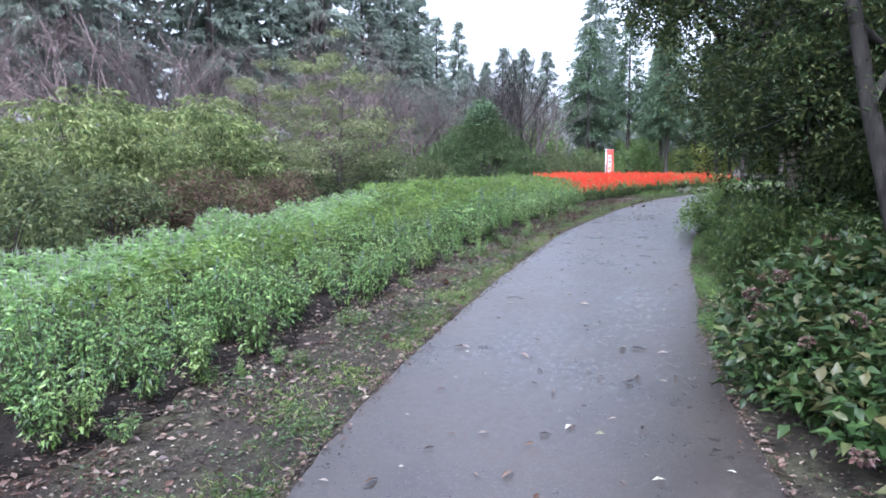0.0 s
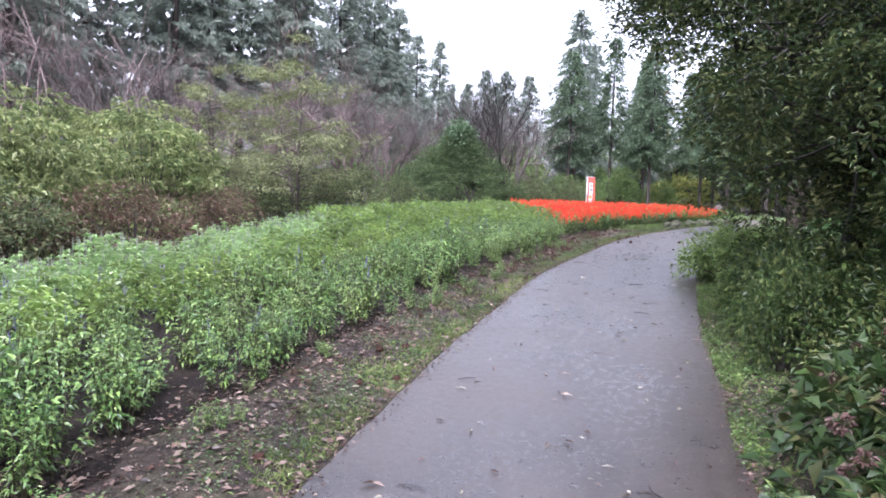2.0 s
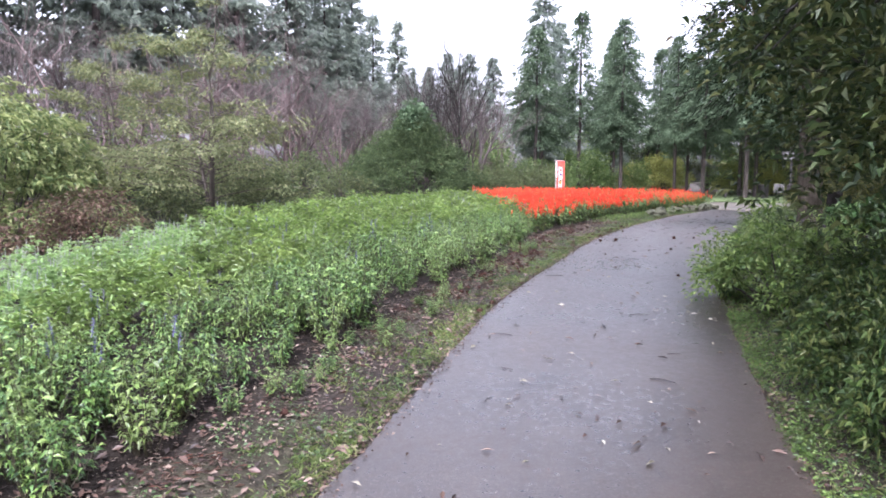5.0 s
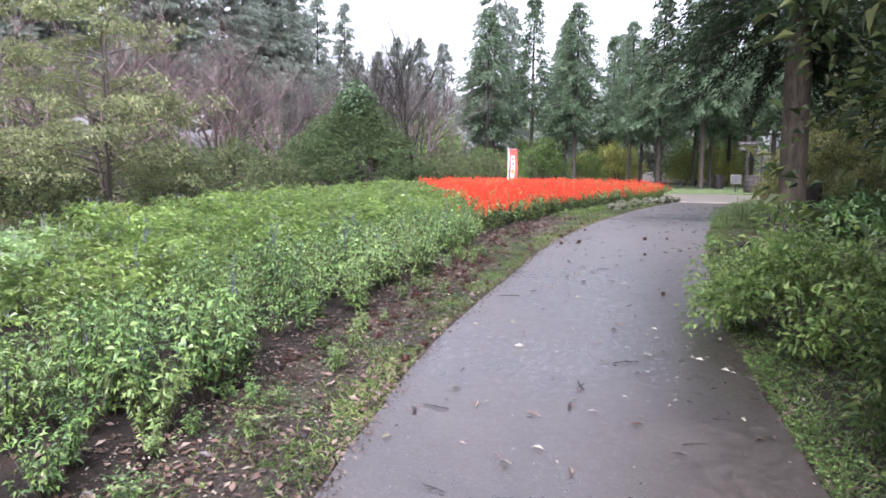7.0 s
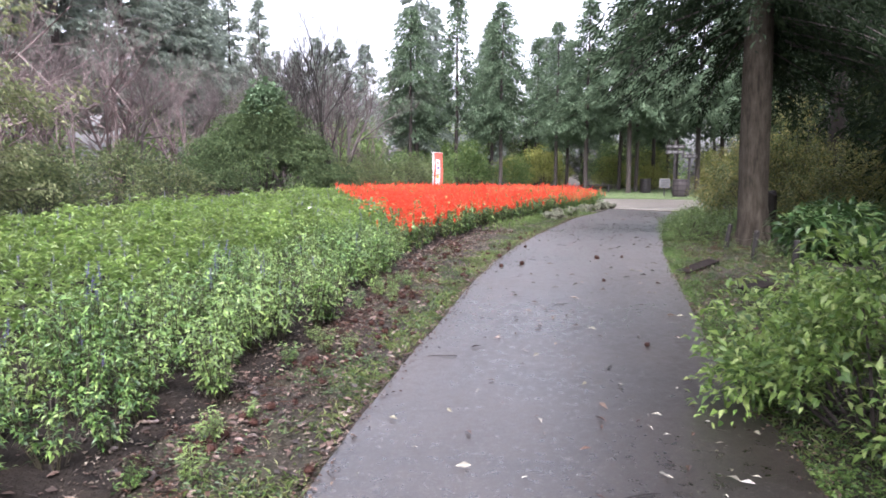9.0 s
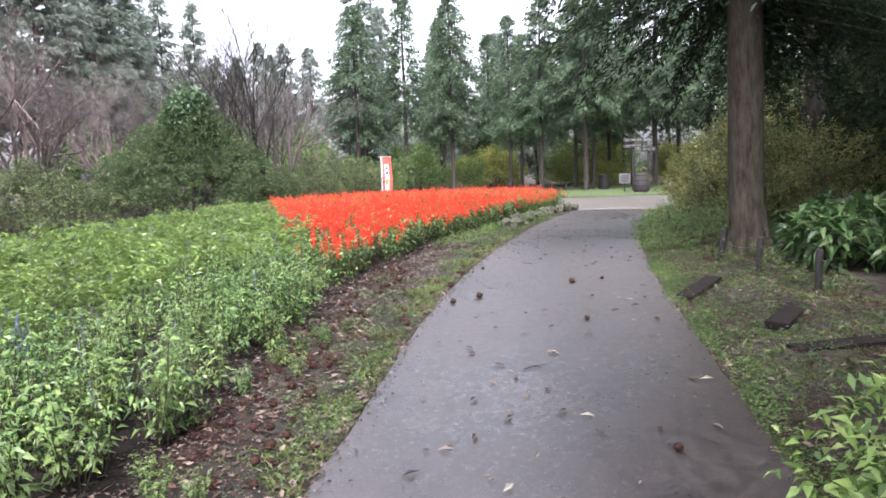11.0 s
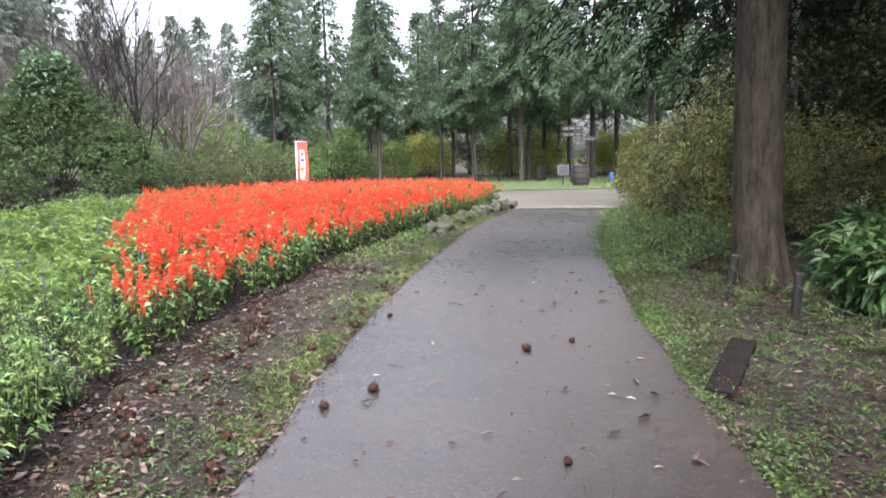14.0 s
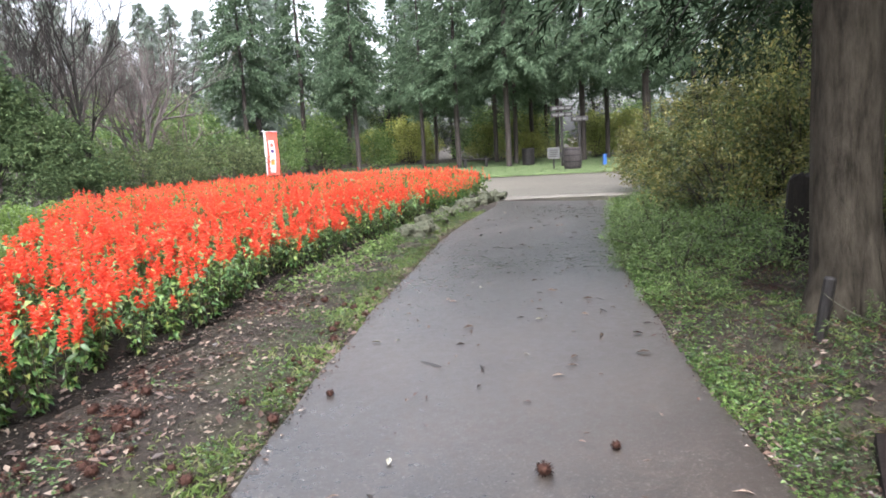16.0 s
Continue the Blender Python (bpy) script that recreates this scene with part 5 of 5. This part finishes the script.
    for _ in range(170):
        cy = rng.uniform(2, 22)
        cx = bed_edge(cy) + rng.uniform(0.0, 0.6) if rng.random() < 0.6 else right_edge(cy) + rng.uniform(0.4, 2.2)
        if cx > left_edge(cy) - 0.1 and cx < right_edge(cy) + 0.1:
            continue
        k = 34
        a = rng.uniform(0, 6.283) + rng.normal(0, 0.9, k)
        p = np.stack([cx + rng.normal(0, 0.07, k), cy + rng.normal(0, 0.07, k), np.zeros(k)], 1)
        p[:, 2] = ground_z(p[:, 0], p[:, 1]) + rng.uniform(0.008, 0.03, k)
        add_leaves(g, p, np.stack([np.cos(a), np.sin(a), rng.uniform(-0.1, 0.2, k)], 1), rng.uniform(0.03, 0.07, k), 0.007, rng, 0, False, 0.1)
    for _ in range(75):
        cy = rng.uniform(11.0, 20.5)
        cx = bed_edge(cy) + abs(rng.normal(0.12, 0.16))
        k = 70
        a = rng.uniform(0, 6.283, k)
        r = rng.normal(0, 0.045, (k, 2))
        p = np.stack([cx + r[:, 0], cy + r[:, 1], np.zeros(k)], 1)
        p[:, 2] = ground_z(p[:, 0], p[:, 1]) + 0.006 + rng.uniform(0, 1, k) * np.clip(0.06 - np.hypot(r[:, 0], r[:, 1]) * 0.6, 0.004, 0.06)
        add_leaves(g, p, np.stack([np.cos(a), np.sin(a), rng.uniform(-0.2, 0.7, k)], 1), rng.uniform(0.02, 0.045, k), 0.006, rng, 0, False, 0.1)
    for _ in range(170):
        cy = rng.uniform(13.0, 23)
        cx = right_edge(cy) + 0.15 + rng.uniform(0, 1.9)
        k = 60
        a = rng.uniform(0, 6.283, k)
        p = np.stack([cx + rng.normal(0, 0.09, k), cy + rng.normal(0, 0.09, k), np.zeros(k)], 1)
        p[:, 2] = ground_z(p[:, 0], p[:, 1]) + rng.uniform(0.008, 0.04, k)
        add_leaves(g, p, np.stack([np.cos(a), np.sin(a), rng.uniform(-0.2, 0.5, k)], 1), rng.uniform(0.025, 0.06, k), 0.007, rng, 0, False, 0.1)
    tagged(part("needle_litter", g, NEEDLES), "red-brown shed cedar sprays", "leaf litter", kind="stuff")
    # leaves and bits on the asphalt
    g = Geo()
    n = 620
    y = rng.uniform(1.5, 27, n)
    u = rng.beta(1.3, 1.1, n)
    x = left_edge(y) + (right_edge(y) - left_edge(y)) * (0.04 + 0.92 * u)
    cl = 34
    x[:cl], y[:cl] = rng.normal(4.05, 0.3, cl), rng.normal(11.3, 0.6, cl)
    ok = (x < right_edge(y) - 0.03)
    x, y = x[ok], y[ok]
    a = rng.uniform(0, 6.283, len(x))
    d = np.stack([np.cos(a), np.sin(a), np.full(len(x), 0.12)], 1)
    L = 0.035 + 0.075 * rng.random(len(x)) ** 1.5
    slot = (rng.random(len(x)) < np.where(y < 14, 0.35, 0.12)) | (np.arange(len(x)) < cl * 0.9)
    p = np.stack([x, y, ground_z(x, y) + 0.024], 1)
    for s in (0, 1):
        k = slot == bool(s)
        add_leaves(g, p[k], d[k], L[k] * (1.0, 0.8)[s], L[k] * 0.3, rng, s, True, 0.05, 0.35)
    tagged(part("fallen_leaves", g, [LITTER, PALE_LEAF]), "scattered pale and brown fallen leaves on asphalt", "leaf litter", kind="stuff")


def burr_mesh(seed, r):
    """A spiny husk: a lumpy core bristling with fine spines."""
    rng = np.random.default_rng(seed)
    g = Geo()
    bm = bmesh.new()
    bmesh.ops.create_icosphere(bm, subdivisions=2, radius=r * 0.74)
    for v in bm.verts:
        v.co = v.co * (1 + 0.12 * noise.noise(v.co * 40 + Vector((seed, 0, 0))))
        v.co.z *= 0.8
    add_bm(g, bm)
    v = unit(rng.normal(0, 1, (110, 3)))
    add_leaves(g, v * r * 0.6 * np.array([1, 1, 0.8]), v + rng.normal(0, 0.25, v.shape), r * 0.5, r * 0.12, rng, 0, False, 0.0)
    return g.mesh("chestnut_burr", [BURR])


def burrs():
    rng = np.random.default_rng(33)
    kinds = [burr_mesh(k, r) for k, r in enumerate((0.027, 0.034, 0.041))]
    spots = [(5.75, 19.27), (6.69, 17.99), (5.0, 18.3), (6.29, 17.95), (5.08, 17.64), (4.68, 13.9), (4.13, 17.0), (4.75, 17.5), (5.6, 16.4), (7.0, 16.9)]
    for _ in range(64):
        y = rng.uniform(14.2, 22) if rng.random() < 0.75 else rng.uniform(4, 14)
        spots.append((left_edge(y) - 0.04 - abs(rng.normal(0, 0.35)), y))
    for _ in range(100):
        y = rng.uniform(12.5, 20.5)
        spots.append((bed_edge(y) + rng.uniform(0.06, 0.55), y))
    for x, y in spots:
        k = int(rng.integers(0, 3))
        up = (0.018 if x > left_edge(y) - 0.05 else 0.0) + (0.016, 0.02, 0.022)[k]
        if x < bed_edge(y) + 0.05:
            continue
        ob = new("chestnut_burr", kinds[k])
        ob.matrix_basis = pose(*lay(x, y, up), 0, 0, rng.uniform(0, 360))
        tagged(ob, "brown spiny chestnut burr lying on the ground", "chestnut burr", "chestnut burrs along the path")
    twigs = []
    for k in range(5):
        g = Geo()
        w = rng.uniform(-0.02, 0.02, 4)
        add_tube(g, [(-0.09, w[0], 0.006), (-0.02, w[1], 0.009), (0.06, w[2], 0.007), (0.09 + w[0], w[3], 0.005)], [0.004, 0.0035, 0.003, 0.0015], 5)
        if k > 2:
            add_tube(g, [(-0.02, w[1], 0.008), (0.02, w[1] + (0.04, -0.03)[k % 2], 0.006)], [0.003, 0.0015], 4)
        twigs.append(g.mesh("fallen_twig", [DARKWOOD]))
    for _ in range(30):
        y = rng.uniform(4, 25)
        x = left_edge(y) + (right_edge(y) - left_edge(y)) * rng.uniform(0.1, 0.95)
        ob = new("fallen_twig", twigs[int(rng.integers(0, 5))])
        s = rng.uniform(0.5, 1.2)
        ob.matrix_basis = pose(*lay(x, y, 0.019), 0, 0, rng.uniform(0, 360)) @ Matrix.Diagonal((s, s, s, 1))
        tagged(ob, "short dark twig lying on the asphalt", "twig", "fallen twigs on the path")


# ---- stones, stakes, boards, banner, crossing furniture ----
def stones():
    rng = np.random.default_rng(35)
    kinds = []
    for k in range(6):
        bm = bmesh.new()
        bmesh.ops.create_icosphere(bm, subdivisions=3, radius=0.15)
        for v in bm.verts:
            v.co *= 1 + 0.6 * noise.noise(v.co * 7 + Vector((k * 7, 0, 0))) + 0.28 * noise.noise(v.co * 20) + 0.12 * noise.noise(v.co * 45)
            v.co.z *= 0.8
        g = Geo()
        add_bm(g, bm)
        kinds.append(g.mesh("edging_stone", [STONE], False))
    leaves = Geo()
    for i in range(22):
        u = i / 21
        x, y = 8.6 + 3.75 * u + rng.normal(0, 0.05), 24.55 + 4.25 * u + 0.35 * math.sin(u * 3.1) + rng.normal(0, 0.05)
        ob = new("edging_stone", kinds[i % 6])
        s = rng.uniform(0.55, 1.2)
        ob.matrix_basis = pose(*lay(x - 0.12, y + 0.1, 0.05), rng.uniform(-25, 25), rng.uniform(-25, 25), rng.uniform(0, 360)) @ Matrix.Diagonal((s * 1.1, s, s * rng.uniform(0.9, 1.3), 1))
        tagged(ob, "mossy rounded edging stone beside the path", "stone", "edging stones by the bed")
    # low pale plants that creep along the stones and the bed's foot
    for _ in range(110):
        y = rng.uniform(21.8, 28.6)
        edge = bed_edge(y)
        x = edge + (left_edge(y) - edge) * rng.uniform(0.1, 0.5)
        cs = np.array([lay(x, y, 0.05)])
        clump_leaves(leaves, rng, cs, np.array([rng.uniform(0.07, 0.16)]), 34, 0.05, 0.5)
    tagged(part("creeping_plants", leaves, WEED_PALE), "low pale green plants creeping along the edging stones", "plants", kind="stuff")


def stakes():
    spots = [(8.8, 18.6, 4, 3), (8.64, 17.75, 0, 2), (8.3, 16.55, -2, 1), (8.1, 15.2, 2, 0)]
    tops = []
    for x, y, ax, ay in spots:
        g = Geo()
        add_tube(g, [(0, 0, -0.1), (0, 0, 0.2), (0.004, 0, 0.41), (0.004, 0, 0.425)], [0.04, 0.039, 0.037, 0.03], 12)
        ob = part("rope_stake", g, DARKWOOD, smooth=False)
        ob.matrix_basis = pose(*lay(x, y), ax, ay * 2, 0)
        tagged(ob, "short black-stained wooden stake in the verge", "stake", "rope stakes beside the cedar")
        tops.append(np.array(lay(x, y)))
    for a, b in zip(tops[:-1], tops[1:]):
        for h, sag in ((0.33, 0.09), (0.17, 0.07)):
            u = np.linspace(0, 1, 9)
            pts = a + (b - a) * u[:, None]
            pts[:, 2] += h - sag * 4 * u * (1 - u)
            g = Geo()
            add_tube(g, pts, np.full(9, 0.0035), 5)
            tagged(part("guard_rope", g, ROPE), "thin sagging rope strung between black stakes", "rope", "ropes between the stakes")


def boards():
    for x, y, heading, tilt, w, ln in ((7.31, 17.1, 37, 2, 0.17, 1.12), (7.23, 15.84, 37, -2, 0.18, 1.12), (6.98, 14.98, -8, 1, 0.17, 0.95)):
        g = Geo()
        add_box(g, (-w / 2, -ln / 2, -0.03), (w / 2, ln / 2, 0.035), bevel=0.008)
        ob = part("loose_board", g, SLATE)
        ob.matrix_basis = pose(*lay(x, y, 0.012), tilt, 3, heading - 90)
        tagged(ob, "damp dark brown plank lying flat on the grassy verge", "board", "planks on the verge")


def banner():
    ob = thing("banner", "red and white upright cloth banner on a pole", "banner", at=pose(*lay(10.1, 42.6), 0, 0, 24))
    g = Geo()
    add_tube(g, [(-0.3, 0, -0.1), (-0.3, 0, 2.06)], [0.014, 0.012], 8)
    part("pole", g, POLE, ob)
    g = Geo()
    add_tube(g, [(-0.42, 0, 2.0), (0.32, 0, 2.0)], [0.01, 0.01], 8)
    part("crossbar", g, POLE, ob)

    def sheet(x0, x1, z0, z1, off, thick=0.002):
        u, v = np.meshgrid(np.linspace(x0, x1, 9), np.linspace(z0, z1, 19), indexing="ij")
        yy = 0.025 * np.sin(v * 4.0 + u * 3) + 0.012 * np.sin(u * 14) - off
        front = np.stack([u, yy, v], -1).reshape(-1, 3)
        back = front + np.array([0, thick, 0])
        i, j = np.meshgrid(np.arange(8), np.arange(18), indexing="ij")
        q = np.stack([i * 19 + j, (i + 1) * 19 + j, (i + 1) * 19 + j + 1, i * 19 + j + 1], -1).reshape(-1, 4)
        gg = Geo()
        gg.add(front, q)
        gg.add(back, q[:, ::-1])
        return gg

    cloth = part("cloth", sheet(-0.29, 0.29, 0.35, 1.99, 0.0), CLOTH_RED, ob, "red cloth with a white panel")
    part("white_panel", sheet(-0.13, 0.13, 0.45, 1.66, 0.006), CLOTH_WHITE, cloth)
    part("edge_stripe", sheet(-0.285, -0.235, 0.36, 1.98, 0.006), CLOTH_WHITE, cloth)
    for z0, z1, mt in ((1.42, 1.56, CLOTH_RED), (1.2, 1.32, INK_BLUE), (0.74, 0.94, INK_GOLD)):
        part("lettering", sheet(-0.085, 0.085, z0, z1, 0.012), mt, cloth)
    for k in range(5):
        g = Geo()
        zz = 0.5 + k * 0.35
        add_box(g, (-0.32, -0.018, zz), (-0.26, 0.018, zz + 0.05), bevel=0.004)
        part("loop", g, CLOTH_WHITE, cloth)


def barrel():
    ob = thing("barrel_planter", "weathered wooden barrel with iron hoops on the lawn", "barrel", at=pose(*lay(20.7, 38.2)) @ Matrix.Diagonal((0.95, 0.95, 1.08, 1)))
    for k in range(20):
        a = k * 2 * math.pi / 20
        g = Geo()
        z = np.linspace(0, 0.78, 6)
        r = 0.33 + 0.06 * np.sin(z / 0.78 * math.pi)
        da = math.pi / 20 - 0.012
        v = []
        for zz, rr in zip(z, r):
            for s, q in ((-1, 0), (1, 0), (1, -0.03), (-1, -0.03)):
                v.append((math.cos(a + s * da) * (rr + q), math.sin(a + s * da) * (rr + q), zz))
        f = [[i * 4 + j, i * 4 + (j + 1) % 4, i * 4 + 4 + (j + 1) % 4, i * 4 + 4 + j] for i in range(5) for j in range(4)] + [[0, 1, 2, 3], [20, 21, 22, 23]]
        g.add(v, f)
        part("stave", g, BARRELWOOD, ob)
    for zz in (0.08, 0.28, 0.5, 0.7):
        g = Geo()
        rr = 0.335 + 0.06 * math.sin(zz / 0.78 * math.pi)
        a = np.linspace(0, 2 * np.pi, 33)
        ring = np.stack([np.cos(a), np.sin(a)], 1)
        v = np.concatenate([np.c_[ring * rr, np.full(33, zz - 0.02)], np.c_[ring * rr, np.full(33, zz + 0.02)]])
        g.add(v, [[i, i + 1, i + 34, i + 33] for i in range(32)])
        part("hoop", g, IRON, ob)
    g = Geo()
    add_tube(g, [(0, 0, 0.66), (0, 0, 0.7)], [0.34, 0.34], 20)
    part("fill", g, SOIL, ob)


def sign_posts():
    for x, y, h, name, zs in ((22.0, 40.8, 2.75, "sign_post", ((2.45, 0.95), (2.18, 0.9))), (22.05, 39.6, 2.1, "sign_post", ((1.95, 0.7),))):
        ob = thing(name, "dark wooden sign post with pale lettered boards", "sign", "sign posts at the crossing", pose(*lay(x, y), 0, 0, -28))
        g = Geo()
        add_box(g, (-0.055, -0.055, -0.2), (0.055, 0.055, h), bevel=0.01)
        part("post", g, DARKWOOD, ob)
        for z, w in zs:
            g = Geo()
            add_box(g, (-w / 2, -0.115, z - 0.1), (w / 2, -0.075, z + 0.1), bevel=0.008)
            bd = part("sign_board", g, DARKWOOD, ob)
            for k in range(3):
                g = Geo()
                x0 = -w / 2 + 0.08 + k * (w - 0.1) / 3
                add_box(g, (x0, -0.121, z - 0.045), (x0 + (w - 0.1) / 3 - 0.06, -0.116, z + 0.045))
                part("lettering", g, SIGN_WHITE, bd)
    ob = thing("notice_board", "small white notice panel on a low post", "sign", at=pose(*lay(20.3, 38.9), 0, 0, -28))
    g = Geo()
    add_box(g, (-0.03, -0.03, -0.1), (0.03, 0.03, 0.75), bevel=0.006)
    part("post", g, DARKWOOD, ob)
    g = Geo()
    add_box(g, (-0.24, -0.06, 0.42), (0.24, -0.035, 0.86), bevel=0.006)
    pn = part("panel", g, SIGN_WHITE, ob)
    for k in range(4):
        g = Geo()
        add_box(g, (-0.17, -0.065, 0.5 + k * 0.08), (0.17, -0.061, 0.53 + k * 0.08))
        part("lettering", g, IRON, pn)


def stump():
    """A tree's dark lower trunk with a ragged top and a spread foot; the tree above is left out."""
    g = Geo()
    rng = np.random.default_rng(44)
    a = np.linspace(0, 2 * np.pi, 18, endpoint=False)
    lobes = 1 + 0.1 * np.sin(a * 3 + 0.5) + 0.06 * np.sin(a * 7) + rng.normal(0, 0.02, 18)
    rings = []
    for z, r in ((-0.1, 0.34), (0.06, 0.28), (0.3, 0.235), (0.7, 0.225), (0.98, 0.215), (1.02, 0.17), (0.97, 0.0)):
        top = 0.05 * np.sin(a * 2 + 1.0) + rng.normal(0, 0.015, 18) if z > 0.9 else 0 * a
        rings.append(np.stack([np.cos(a) * r * lobes, np.sin(a) * r * lobes, z + top * (r > 0)], 1))
    k, j = np.meshgrid(np.arange(len(rings) - 1), np.arange(18), indexing="ij")
    g.add(np.concatenate(rings), np.stack([k * 18 + j, k * 18 + (j + 1) % 18, (k + 1) * 18 + (j + 1) % 18, (k + 1) * 18 + j], -1).reshape(-1, 4))
    ob = part("lower_trunk", g, TRUNK_WOOD, smooth=True)
    ob.matrix_basis = pose(*lay(11.1, 20.55), 0, 2, 0) @ Matrix.Diagonal((0.72, 0.72, 0.8, 1))
    tagged(ob, "dark wet lower trunk of a tree among weeds beyond the cedar, upper part left out", "stump")


def litter_bin():
    ob = thing("litter_bin", "dark brown slatted litter bin on the lawn", "bin", at=pose(*lay(22.4, 44.2)) @ Matrix.Diagonal((1.1, 1.1, 1.15, 1)))
    g = Geo()
    add_tube(g, [(0, 0, 0), (0, 0, 0.03), (0, 0, 0.62)], [0.22, 0.24, 0.24], 20)
    body = part("body", g, IRON, ob)
    for k in range(18):
        a = k * math.pi / 9
        g = Geo()
        add_box(g, (0.245, -0.032, 0.02), (0.265, 0.032, 0.64), m=Matrix.Rotation(a, 4, "Z"))
        part("slat", g, DARKWOOD, body)
    g = Geo()
    add_tube(g, [(0, 0, 0.63), (0, 0, 0.67), (0, 0, 0.7)], [0.285, 0.285, 0.24], 20)
    part("lid", g, DARKWOOD, ob)
    ob = thing("bench", "low dark wooden bench on the lawn", "bench", at=pose(*lay(20.2, 45.4), 0, 0, -20))
    for k in range(3):
        g = Geo()
        add_box(g, (-0.7, -0.2 + k * 0.14, 0.38), (0.7, -0.08 + k * 0.14, 0.43), bevel=0.008)
        part("plank", g, DARKWOOD, ob)
    for x in (-0.5, 0.5):
        g = Geo()
        add_box(g, (x - 0.06, -0.17, -0.05), (x + 0.06, 0.19, 0.378), bevel=0.01)
        part("leg", g, DARKWOOD, ob)
    ob = thing("blue_container", "blue plastic container standing on the lawn", "container", at=pose(*lay(23.3, 39.6), 0, 0, -20))
    g = Geo()
    add_box(g, (-0.07, -0.07, 0), (0.07, 0.07, 0.42), bevel=0.03)
    part("body", g, BLUE, ob)
    g = Geo()
    add_box(g, (-0.08, -0.08, 0.422), (0.08, 0.08, 0.455), bevel=0.015)
    part("lid", g, BLUE, ob)


verge()
burrs()
stones()
stakes()
boards()
banner()
barrel()
stump()
sign_posts()
litter_bin()
